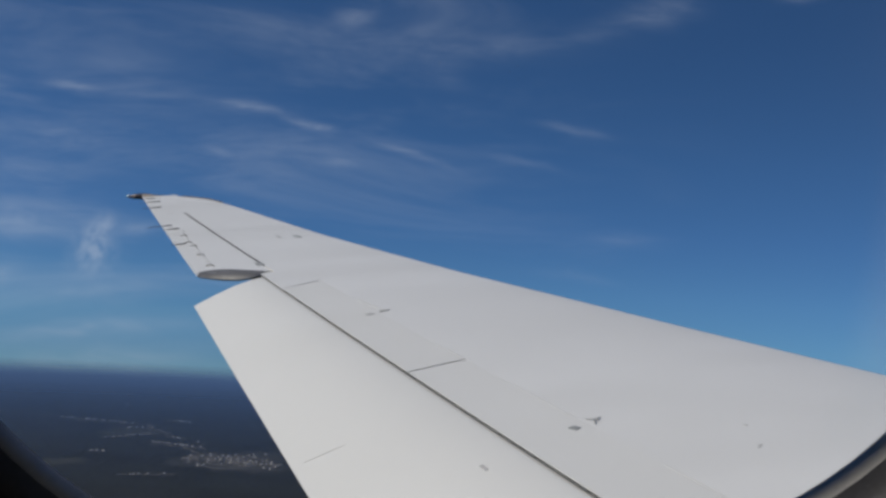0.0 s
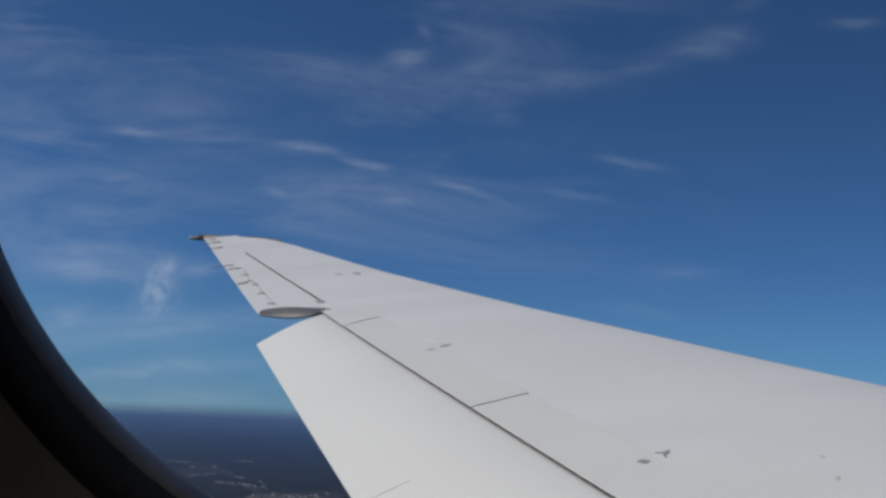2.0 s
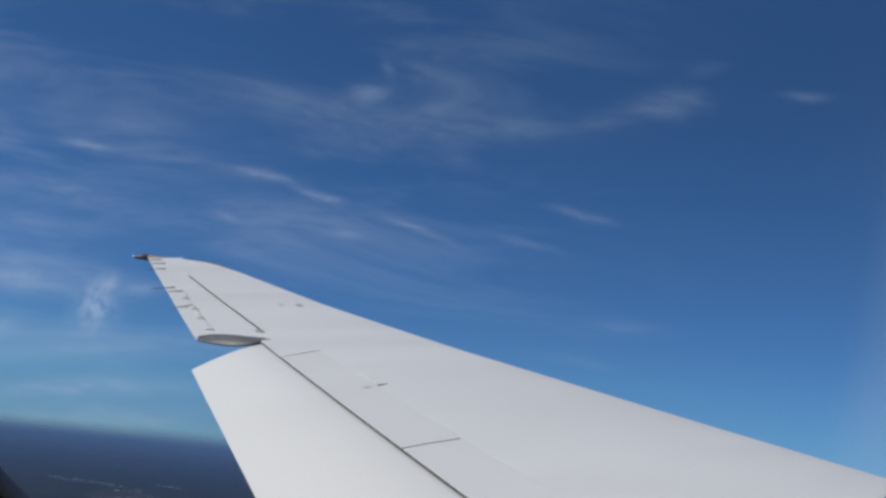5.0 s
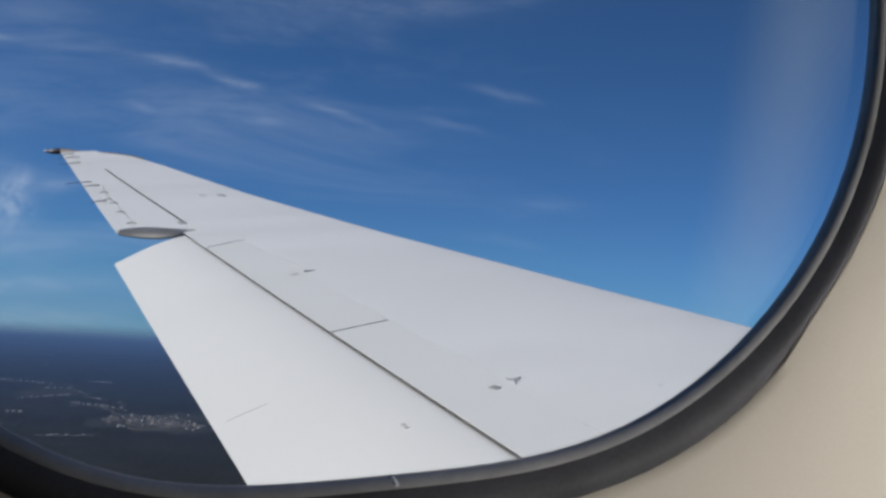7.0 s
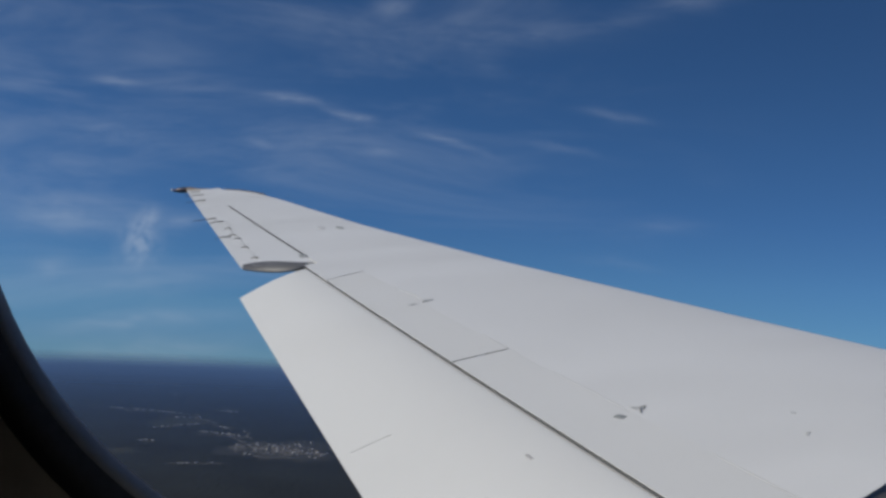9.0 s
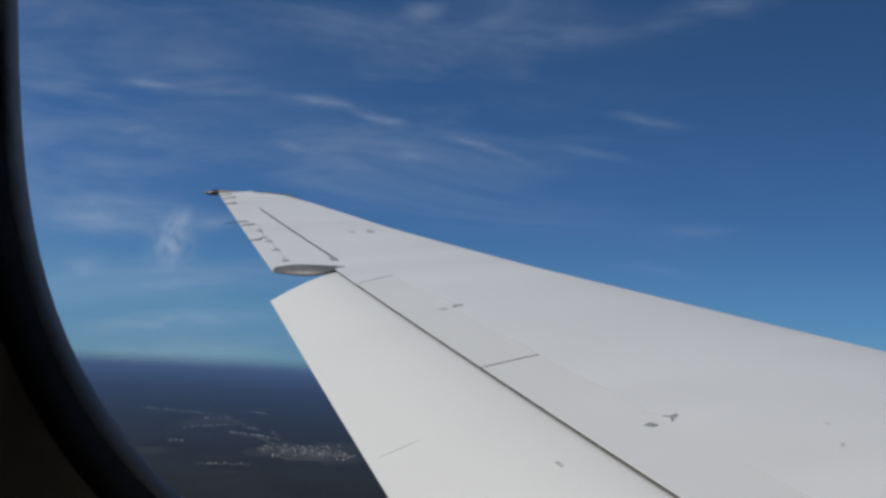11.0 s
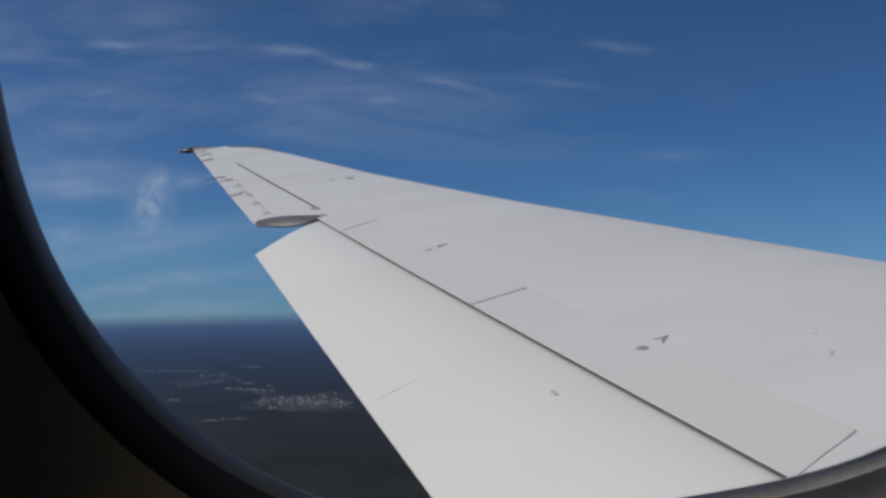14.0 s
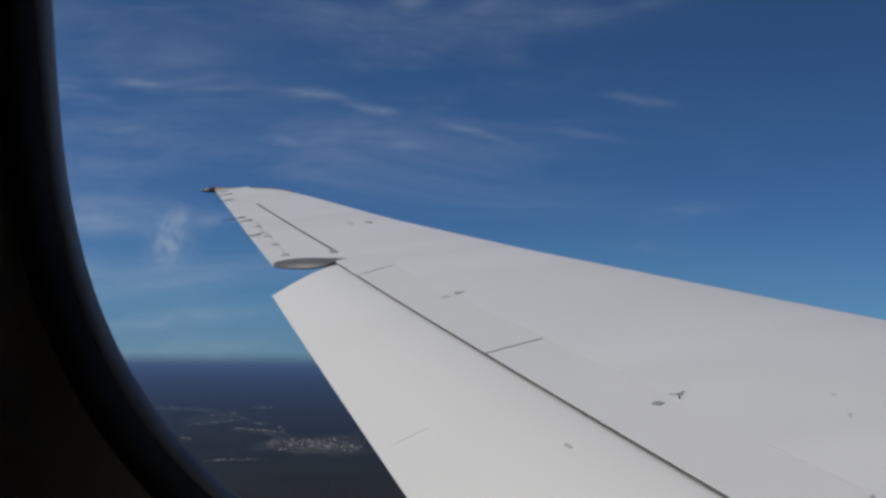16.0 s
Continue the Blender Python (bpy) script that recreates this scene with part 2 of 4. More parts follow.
CLEAR = material("scrub_and_dry_grass", (0.034, 0.035, 0.031), 0.9, var=0.25, fine=0.4, scale=0.02, fine_scale=0.09, bump=0, tint=(0.056, 0.052, 0.044))
SOIL = material("bare_pale_soil", (0.17, 0.15, 0.125), 0.9, var=0.2, fine=0.25, scale=0.04, fine_scale=0.2, bump=0, tint=(0.08, 0.073, 0.062))
FIELD = material("mown_field", (0.033, 0.037, 0.026), 0.9, var=0.25, fine=0.35, scale=0.014, fine_scale=0.07, bump=0, tint=(0.052, 0.047, 0.034))
ROOFM = material("pale_house_roof", (0.52, 0.50, 0.47), 0.6, var=0.2, fine=0.1, scale=0.1, fine_scale=1.0, bump=0)
WALLM = material("light_house_wall", (0.50, 0.46, 0.40), 0.7, var=0.1, fine=0.06, scale=0.3, fine_scale=2.0, bump=0)


def glass_material(name):
    m = bpy.data.materials.new(name)
    m.use_nodes = True
    n, l = m.node_tree.nodes, m.node_tree.links
    n.clear()
    clear, shine, fres = n.new("ShaderNodeBsdfTransparent"), n.new("ShaderNodeBsdfGlossy"), n.new("ShaderNodeFresnel")
    clear.inputs[0].default_value = (0.965, 0.975, 0.98, 1)
    shine.inputs["Roughness"].default_value = 0.10
    fres.inputs[0].default_value = 1.42
    half = n.new("ShaderNodeMath")
    half.operation = "MULTIPLY"
    half.inputs[1].default_value = 0.15
    l.new(fres.outputs[0], half.inputs[0])
    mx, out = n.new("ShaderNodeMixShader"), n.new("ShaderNodeOutputMaterial")
    l.new(half.outputs[0], mx.inputs[0]), l.new(clear.outputs[0], mx.inputs[1]), l.new(shine.outputs[0], mx.inputs[2])
    l.new(mx.outputs[0], out.inputs[0])
    return m


PANE = glass_material("acrylic_pane")


# ---- mesh tools ----
def finish(bm, name, mat, smooth=True):
    bmesh.ops.recalc_face_normals(bm, faces=bm.faces)
    me = bpy.data.meshes.new(name)
    bm.to_mesh(me)
    bm.free()
    me.materials.append(mat)
    if smooth:
        for p in me.polygons:
            p.use_smooth = True
        me.set_sharp_from_angle(angle=radians(40))
    return me


def part(name, bm, mat, parent, label="", smooth=True):
    ob = new(name, finish(bm, name, mat, smooth))
    ob.parent = parent
    if label:
        tagged(ob, label)
    return ob


def loft(loops, closed=True, cap_first=False, cap_last=False):
    """A skin over loops with the same number of points each."""
    bm = bmesh.new()
    rings = [[bm.verts.new(p) for p in lp] for lp in loops]
    n = len(rings[0])
    for a, b in zip(rings, rings[1:]):
        for i in range(n if closed else n - 1):
            j = (i + 1) % n
            bm.faces.new((a[i], a[j], b[j], b[i]))
    if cap_first:
        bm.faces.new(rings[0])
    if cap_last:
        bm.faces.new(rings[-1])
    return bm


def slab(top, low, nu, nv):
    """A closed body between two surfaces given over u, v in 0..1."""
    bm = bmesh.new()
    t = [[bm.verts.new(top(i / nu, j / nv)) for j in range(nv + 1)] for i in range(nu + 1)]
    b = [[bm.verts.new(low(i / nu, j / nv)) for j in range(nv + 1)] for i in range(nu + 1)]
    for i in range(nu):
        for j in range(nv):
            bm.faces.new((t[i][j], t[i + 1][j], t[i + 1][j + 1], t[i][j + 1]))
            bm.faces.new((b[i][j], b[i][j + 1], b[i + 1][j + 1], b[i + 1][j]))
    for i in range(nu):
        for j in (0, nv):
            bm.faces.new((t[i][j], t[i + 1][j], b[i + 1][j], b[i][j]))
    for j in range(nv):
        for i in (0, nu):
            bm.faces.new((t[i][j], t[i][j + 1], b[i][j + 1], b[i][j]))
    return bm


def tube(path, radii, n=8, squash=1.0):
    """A round bar along a path, closed at both ends."""
    loops = []
    for i, p in enumerate(path):
        p = Vector(p)
        d = (Vector(path[min(i + 1, len(path) - 1)]) - Vector(path[max(i - 1, 0)])).normalized()
        a = d.cross((0, 0, 1))
        a = a.normalized() if a.length > 1e-4 else Vector((1, 0, 0))
        b = a.cross(d)
        r = radii[i] if isinstance(radii, (list, tuple)) else radii
        loops.append([p + a * (r * math.cos(k * math.tau / n)) + b * (r * squash * math.sin(k * math.tau / n)) for k in range(n)])
    return loft(loops, True, True, True)


def bilinear(c, u, v):
    """c: four plan corners front-inboard, front-outboard, rear-inboard, rear-outboard; u along the span, v front to rear."""
    (ax, ay), (bx, by), (cx, cy), (ex, ey) = c
    x = (ax * (1 - u) + bx * u) * (1 - v) + (cx * (1 - u) + ex * u) * v
    y = (ay * (1 - u) + by * u) * (1 - v) + (cy * (1 - u) + ey * u) * v
    return x, y


# ---- wing ----
def z_ref(y):
    return -1.7087 + 0.0523 * y + 0.0017 * y * y


def x_lead(y):
    x = 0.70 - 0.5216 * (y - 8.0) + 0.28 * min(max((8.0 - y) / 4.0, 0.0), 1.0) + 0.12 * min(max((y - 10.5) / 2.5, 0.0), 1.0)
    return x - 0.40 * max(0.0, (y - 13.75) / 1.05) ** 2.2


def x_trail(y):
    return -1.595 - 0.294 * (y - 8.52)


def x_rear(y):              # rear edge of the fixed wing, ahead of the flap
    return 0.092 - 0.350 * (y - 5.2)


def x_front(y):             # front edge of the spoilers
    return 0.43 - 0.358 * (y - 5.36)


def x_hinge(y):             # front edge of the aileron
    return -1.089 - 0.355 * (y - 8.94)


def half_thick(s):
    s = min(max(s, 0.0), 1.0)
    return 0.5 * (0.2969 * math.sqrt(s) - 0.126 * s - 0.3516 * s * s + 0.2843 * s ** 3 - 0.1036 * s ** 4)


def share(x, y):
    lead = x_lead(y)
    c = max(lead - x_trail(y), 0.25)
    return (lead - x) / c, c


def top_z(x, y):
    s, c = share(x, y)
    s = min(max(s, 0.0), 1.0)
    drop = 0.42 - 0.22 * min(max((y - 6.0) / 6.0, 0.0), 1.0)
    long_curve = -0.05 * (1 + 1.3 * min(max((8.0 - y) / 4.0, 0.0), 1.0)) * max(0.0, 1 - s / 0.60) ** 2
    nose_curve = half_thick(min(s, 0.3)) - 0.05
    return z_ref(y) + drop * c * (0.6 * long_curve + 0.4 * nose_curve)


def low_z(x, y):
    s, c = share(x, y)
    s = min(max(s, 0.0), 1.0)
    return min(z_ref(y) - c * (0.025 * (1 - s ** 3) + half_thick(s)), top_z(x, y) - 0.25 * c * half_thick(min(s, 0.3)))


def on_top(x, y, h=0.0):
    return Vector((x, y, top_z(x, y) + h))


Y_ROOT, Y_TIP = -1.0, 14.8
wing = new("airliner_wing")
wing.matrix_basis = AIR
tagged(wing, "white swept airliner wing with lowered flap, seen from the cabin", "aircraft wing")


def wing_box():
    loops = []
    n = 26
    for i in range(61):
        y = Y_ROOT + (Y_TIP - Y_ROOT) * (i / 60) ** 0.9
        lead, back = x_lead(y), max(x_front(y), x_trail(y) + 0.02)
        back = min(back, lead - 0.05)
        up = [(lead - (lead - back) * (k / n) ** 2) for k in range(n, -1, -1)]
        dn = [(lead - (lead - back) * (k / n) ** 2) for k in range(1, n + 1)]
        loops.append([(x, y, top_z(x, y)) for x in up] + [(x, y, low_z(x, y) - 0.002) for x in dn])
    return loft(loops, True, True, True)


part("wing_box", wing_box(), WHITE, wing, "white painted wing skin with rounded leading edge")


def plate(name, corners, mat, thick, h=0.0, label="", nu=24, nv=6, full=False, parent=None):
    """A panel that follows the wing's upper surface."""
    def up(u, v):
        x, y = bilinear(corners, u, v)
        return on_top(x, y, h)

    def dn(u, v):
        x, y = bilinear(corners, u, v)
        return Vector((x, y, min(low_z(x, y), top_z(x, y) - 0.006) if full else top_z(x, y) + h - thick * (1 - 0.92 * v)))
    return part(name, slab(up, dn, nu, nv), mat, parent or wing, label)


def fr(y, d=0.0):
    return (x_front(y) + d, y)


def rr(y, d=0.0):
    return (x_rear(y) + d, y)


G = 0.005                   # seam width at the spoiler ends
plate("inboard_panel", (fr(Y_ROOT), fr(2.982), rr(Y_ROOT), rr(2.723)), WHITE, 0.05)
plate("spoiler", (fr(2.985, -0.004), fr(5.355 - G), rr(2.725), rr(5.195 - G)), SPOILER, 0.05, 0.002, "light grey painted spoiler panel lying shut")
plate("spoiler", (fr(5.365, -0.004), fr(8.0 - G), rr(5.205), rr(7.775 - G)), SPOILER, 0.05, 0.002, "light grey painted spoiler panel lying shut")
plate("outboard_panel", (fr(8.0), fr(8.54), rr(7.775), (x_hinge(8.54) + 0.002, 8.54)), WHITE, 0.05)
plate("corner_panel", (rr(7.775), (x_hinge(8.54) + 0.002, 8.54), rr(7.776, -0.001), rr(8.49)), WHITE, 0.05)
plate("aileron_bay", (fr(8.54), fr(12.84), (x_hinge(8.54) + 0.002, 8.54), (x_hinge(12.84) + 0.002, 12.84)), WHITE, 0.1, full=True)
plate("tip_panel", (fr(12.84), fr(Y_TIP - 0.02), (x_trail(12.84), 12.84), (x_trail(Y_TIP), Y_TIP - 0.02)), WHITE, 0.1, full=True, nv=10)
plate("spoiler_well", (fr(2.6, -0.02), fr(8.2, -0.02), rr(2.5, 0.03), rr(8.0, 0.03)), GAP, 0.02, -0.055, "recess floor under the spoilers, coloured black for its shade")

# Strip added in the flap gap; its dark grey stands for shade there.
plate("flap_gap_strip", (rr(-0.9, 0.10), rr(8.46, 0.10), rr(-0.9, -0.009), rr(8.44, -0.011)), GAP_GREY, 0.05, -0.007, "dark grey strip standing in for the shaded flap gap", nu=40, nv=1)
plate("flap_cove", (rr(-0.9, 0.16), rr(8.48, 0.16), rr(-0.9, 0.02), rr(8.46, 0.02)), UNDER, 0.15, -0.022, "grey closing web ahead of the flap", nu=40, nv=3)
aileron = plate("aileron", ((x_hinge(8.60) - 0.014, 8.60), (x_hinge(12.83) - 0.014, 12.83), (x_trail(8.72), 8.72), (x_trail(12.83), 12.83)),
                WHITE, 0.1, 0.001, "white aileron with a tab along its rear edge", nu=40, nv=10, full=True)
plate("aileron_slot", ((x_hinge(8.95) + 0.004, 8.95), (x_hinge(12.83) + 0.004, 12.83), (x_hinge(8.95) - 0.018, 8.95), (x_hinge(12.83) - 0.018, 12.83)),
      GAP, 0.02, 0.003, "dark slot along the aileron hinge")


# inboard end of the aileron, above the lowered flap: a rounded grey body that fills the notch
def end_fairing():
    loops = []
    for k in range(21):
        f = k / 20
        x = -1.05 - 0.585 * f
        y = 8.61 + 0.20 * math.sin(math.pi * 0.72 * f ** 1.3)
        full = math.sin(math.pi * (0.05 + 0.87 * f)) ** 0.55
        z = top_z(x, y)
        loops.append([Vector((x, y + dy * full, z + dz * full)) for dy, dz in
                      ((0.0, 0.004), (-0.05, 0.012), (-0.10, 0.004), (-0.15, -0.018), (-0.19, -0.042), (-0.20, -0.066), (-0.15, -0.082), (-0.02, -0.050), (0.05, -0.012))])
    return loft(loops, True, True, True)


part("end_fairing", end_fairing(), FAIR, wing, "grey rounded end fairing between aileron and flap")


# ---- flap ----
F_FI, F_FO = (x_rear(0.15) + 0.05, 0.15), (-0.99, 8.40)
F_TI, F_TO = (0.745, 0.15), (-1.591, 8.136)


def flap_point(u, v, under=False):
    x, y = bilinear((F_FI, F_FO, F_TI, F_TO), u, v)
    chord = 1.05 - 0.40 * u
    drop = 0.252 * chord * v
    crown = 0.050 * math.sin(math.pi * v ** 0.78) * chord
    nose = 0.030 * max(0.0, 1 - v / 0.07) ** 2
    y_line = y + 0.33 * chord * v * 0.9
    z = z_ref(y_line) - 0.014 - drop + crown - nose
    if under:
        z -= 0.006 + 0.13 * chord * (1 - v) * math.sqrt(min(1, v / 0.1 + 0.05))
    return Vector((x, y, z))


flap = part("flap", slab(lambda u, v: flap_point(1.13 * u - 0.13, v), lambda u, v: flap_point(1.13 * u - 0.13, v, True), 44, 24), FLAPP, wing, "white trailing-edge flap lowered for the climb")


def flap_strip(name, u0, v0, u1, v1, w, mat, label="", n=10, h=0.002, parent=None):
    """A thin strip lying on the flap."""
    def at(f, side):
        u, v = u0 + (u1 - u0) * f, v0 + (v1 - v0) * f
        a, b = flap_point(u, v), flap_point(min(u + 0.002, 1), v)
        d = (b - a).normalized()
        return a + d * (side * w / 2) + Vector((0, 0, h))
    def up(s, f):
        return at(f, s * 2 - 1)
    def dn(s, f):
        return at(f, s * 2 - 1) - Vector((0, 0, 0.003))
    return part(name, slab(up, dn, 1, n), mat, parent or flap, label)


def span_u(y):
    return (y - 0.15) / 8.1


flap_strip("flap_seam", span_u(4.50), 0.70, span_u(4.50) + 0.002, 0.93, 0.0032, FAINT)
flap_strip("flap_seam", span_u(2.70), 0.66, span_u(2.70) + 0.003, 0.96, 0.004, FAINT)


def flap_plate(u, v, du, dv):
    def up(a, b):
        return flap_point(u + du * (a - 0.5), v + dv * (b - 0.5)) + Vector((0, 0, 0.004))
    def dn(a, b):
        return flap_point(u + du * (a - 0.5), v + dv * (b - 0.5)) - Vector((0, 0, 0.004))
    return part("flap_patch", slab(up, dn, 3, 3), SEAM2, flap, "small worn grey plate on the flap")


flap_plate(0.448, 0.284, 0.0062, 0.020)


# ---- small fittings on the upper skin ----
def skin_plate(name, x, y, lx, ly, turn, mat, label, parent=None, corner=0.35, h=0.004):
    """A small flat plate with rounded corners on the upper skin."""
    loops = []
    for hh, k in ((-0.004, 1.0), (h * 0.6, 1.0), (h, 0.92)):
        lp = []
        for i in range(20):
            a = i * math.tau / 20
            ca, sa = math.cos(a), math.sin(a)
            px = math.copysign(abs(ca) ** corner, ca) * lx / 2 * k
            py = math.copysign(abs(sa) ** corner, sa) * ly / 2 * k
            c, s = math.cos(radians(turn)), math.sin(radians(turn))
            lp.append(on_top(x + px * c - py * s, y + px * s + py * c, hh))
        loops.append(lp)
    return part(name, loft(loops, True, True, True), mat, parent or wing, label)


def skin_rod(name, pts, r, mat, label, h=0.006, parent=None):
    return part(name, tube([on_top(x, y, h) for x, y in pts], r, 6, 0.7), mat, parent or wing, label)


for pts, r in (([(0.874, 4.196), (0.892, 4.184), (0.915, 4.184), (0.946, 4.202)], 0.0034), ([(0.918, 4.186), (0.908, 4.155), (0.902, 4.120)], 0.0032), ([(0.930, 4.190), (0.926, 4.165)], 0.003),
               ([(-0.046, 6.706), (-0.010, 6.726), (0.030, 6.742)], 0.0048), ([(-0.020, 6.724), (-0.030, 6.690)], 0.004)):
    skin_rod("skin_bracket", pts, r, BRACKET, "small forked metal bracket")
skin_plate("access_plate", 0.802, 4.098, 0.047, 0.054, 38, FITTING, "small grey access plate", corner=0.22)
skin_plate("access_plate", -0.115, 6.66, 0.07, 0.065, 38, FAINT, "small worn access plate", corner=0.3)
skin_plate("access_plate", -1.115, 8.94, 0.075, 0.16, 18, FITTING, "dark grey plate at the aileron's inboard end", corner=0.5)
skin_plate("filler_cap", -0.865, 10.40, 0.062, 0.22, 25, FITTING, "dark oval filler cap", corner=1.0)
skin_plate("filler_cap", -1.07, 10.45, 0.055, 0.20, 25, FAINT, "faint oval cover", corner=1.0)
skin_plate("skin_mark", 1.543, 3.968, 0.018, 0.030, 20, FAINT, "tiny worn mark in the paint", h=0.002)
skin_plate("skin_mark", 1.511, 3.721, 0.020, 0.016, 20, FAINT, "tiny worn mark in the paint", h=0.002)
skin_plate("skin_mark", 1.497, 3.695, 0.018, 0.014, 20, FAINT, "tiny worn mark in the paint", h=0.002)
skin_rod("skin_seam", [(-2.84, 12.81), (-2.62, 12.86)], 0.004, FAINT, "faint sealant line", h=0.0005)
skin_rod("skin_scratch", [(-0.20, 7.18), (-0.10, 6.95), (-0.03, 6.76)], 0.0045, FAINT, "thin sealant line", h=0.001)
# sealant along the front edge of the spoilers, worn away in places
for a, b in ((2.99, 3.6), (4.2, 4.9), (5.25, 5.75), (6.75, 7.2)):
    skin_rod("skin_seam", [(x_front(a), a), (x_front((a + b) / 2), (a + b) / 2), (x_front(b), b)], 0.0025, FAINT, "faint sealant line", h=0.0015)
# end seams of the spoilers
for yf, yr, r in ((2.98, 2.722, 0.0036), (5.36, 5.20, 0.0028), (8.0, 7.77, 0.0045)):
    skin_rod("spoiler_end_seam", [(x_front(yf), yf), ((x_front(yf) + x_rear(yr)) / 2, (yf + yr) / 2 + 0.01), (x_rear(yr), yr)], r, FAINT if yr < 5 else GAP_GREY,
             "narrow dark seam at the spoiler's end", h=0.0015 if yr > 7 else 0.0003)
# Black plate on the skin that paints the shade of a small notch.
skin_plate("notch_patch", x_rear(2.70) + 0.07, 2.70, 0.12, 0.07, 10, GAP, "black patch standing in for the shaded notch beside the spoiler", corner=0.8, h=0.003)

# tab along the aileron's rear edge, with its little bowed hinges
tab_pts = [(-2.27, 11.51), (-2.17, 11.07), (-2.04, 10.59), (-1.94, 10.33), (-1.78, 9.77), (-1.59, 9.15)]
skin_rod("tab_seam", tab_pts, 0.0030, SEAM, "fine seam of the aileron tab", h=0.001, parent=aileron)
for x, y in tab_pts[1:]:
    bow = []
    for k in range(7):
        f = k / 6
        bow.append(on_top(x + 0.055 - 0.085 * f, y - 0.13 + 0.03 * f, 0.002 + 0.010 * math.sin(math.pi * f)))
    part("tab_hinge", tube(bow, 0.0052, 6), HINGE, aileron, "brown-grey bowed tab hinge")

# static dischargers on the trailing edge
for x, y, ln in ((-2.50, 11.76, 0.30), (-2.36, 11.47, 0.14), (-2.09, 10.36, 0.10), (-3.10, 14.07, 0.28), (-2.97, 13.48, 0.26), (-3.24, 14.45, 0.2)):
    a = on_top(max(x, x_trail(y)) + 0.06, y, 0.012)
    part("static_discharger", tube([a, a + Vector((-0.10, 0.005, 0.0)), a + Vector((-0.10 - ln * 0.65, 0.02, -0.01))], [0.008, 0.006, 0.003], 6), DARKROD, wing, "thin dark static discharger")

# wing tip: tan end cap, dark tail fairing with a small light
tip_loops = []
lead, rear = x_lead(Y_TIP), x_trail(Y_TIP)
for k in range(17):
    f = k / 16
    x = rear + (lead - rear) * f
    zt = top_z(x, Y_TIP)
    rise = 0.004 + 0.040 * max(0.0, 1 - f / 0.8)
    h = 0.006 + 0.05 * math.sin(math.pi * f) ** 0.8
    tip_loops.append([(x, Y_TIP - 0.05, zt - 0.004), (x, Y_TIP - 0.02, zt + rise * 0.8), (x, Y_TIP + 0.02, zt + rise), (x, Y_TIP + 0.05, zt - 0.5 * h), (x, Y_TIP + 0.03, zt - 1.5 * h), (x, Y_TIP - 0.03, zt - 2.0 * h)])
part("tip_cap", loft(tip_loops, True, True, True), TAN, wing, "tan rounded wing tip cap")
tz = top_z(x_trail(Y_TIP), Y_TIP)
part("tail_fairing", tube([(-3.28, 14.84, tz), (-3.38, 14.85, tz + 0.01), (-3.50, 14.87, tz + 0.01), (-3.60, 14.89, tz + 0.01), (-3.66, 14.90, tz + 0.01)], [0.02, 0.045, 0.058, 0.045, 0.015], 12, 0.75), LENS, wing, "dark teardrop fairing at the wing tip")
part("tip_light", tube([(-3.63, 14.90, tz + 0.02), (-3.67, 14.91, tz + 0.02), (-3.70, 14.92, tz + 0.02)], [0.015, 0.025, 0.010], 10), CHROME, wing, "small pale light at the wing tip")
edge_path = []
for k in range(9):
    y = 13.62 + 0.95 * k / 8
    edge_path.append((x_lead(y) + 0.004, y, top_z(x_lead(y), y) + 0.006))
part("tip_lens", tube(edge_path, [0.012, 0.012, 0.010, 0.009, 0.009, 0.008, 0.008, 0.007, 0.005], 8), DARKROD, wing, "dark edge strip along the wing tip")

# ---- window ----
WIN_W, WIN_H, WIN_N = 0.1329, 0.2122, 3.27      # half-width, half-height and squareness of the window
MID = -0.0693                # height of the window's middle
SWELL = (-0.00033, -0.00697, -0.00120, 0.00606, -0.00191)    # second to sixth wave round its outline


def outline(n=160):
    """The window's clear opening: a tall rounded shape, a little fuller at its lower corners."""
    def flat(a):
        c, s = math.cos(a), math.sin(a)
        return Vector((WIN_W * math.copysign(abs(c) ** (2 / WIN_N), c), 0, WIN_H * math.copysign(abs(s) ** (2 / WIN_N), s)))
    fine = []
    for i in range(3600):
        a = math.tau * (i + 0.5) / 3600
        d = flat(a + 0.001) - flat(a - 0.001)
        swell = sum(h * math.cos((k + 2) * (a + math.pi / 2)) for k, h in enumerate(SWELL))
        fine.append(flat(a) + Vector((d.z, 0, -d.x)).normalized() * swell + Vector((0, 0, MID)))
    run = [0.0]
    for p, q in zip(fine, fine[1:] + fine[:1]):
        run.append(run[-1] + (q - p).length)
    pts, i = [], 0
    for k in range(n):
        want = run[-1] * k / n
        while run[i + 1] < want:
            i += 1
        f = (want - run[i]) / max(1e-9, run[i + 1] - run[i])
        pts.append(fine[i].lerp(fine[(i + 1) % 3600], f))
    return pts


RING = outline()


def ring(off, y, slim=0.0):
    """The opening's outline grown by off, in the plane at y; slim narrows it along the forward side."""
    n = len(RING)
    out = []
    for i, p in enumerate(RING):
        d = RING[(i + 1) % n] - RING[i - 1]
        nrm = Vector((-d.z, 0, d.x)).normalized()
        if nrm.dot(p - Vector((0, 0, MID))) < 0:
            nrm.negate()
        s = max(0.0, min(1.0, (p.x - 0.075) / 0.045)) * max(0.0, min(1.0, (p.z + 0.275) / 0.04))
        q = p + nrm * off * (1 - slim * s * s * (3 - 2 * s))
        out.append(Vector((q.x, y, q.z)))
    return out


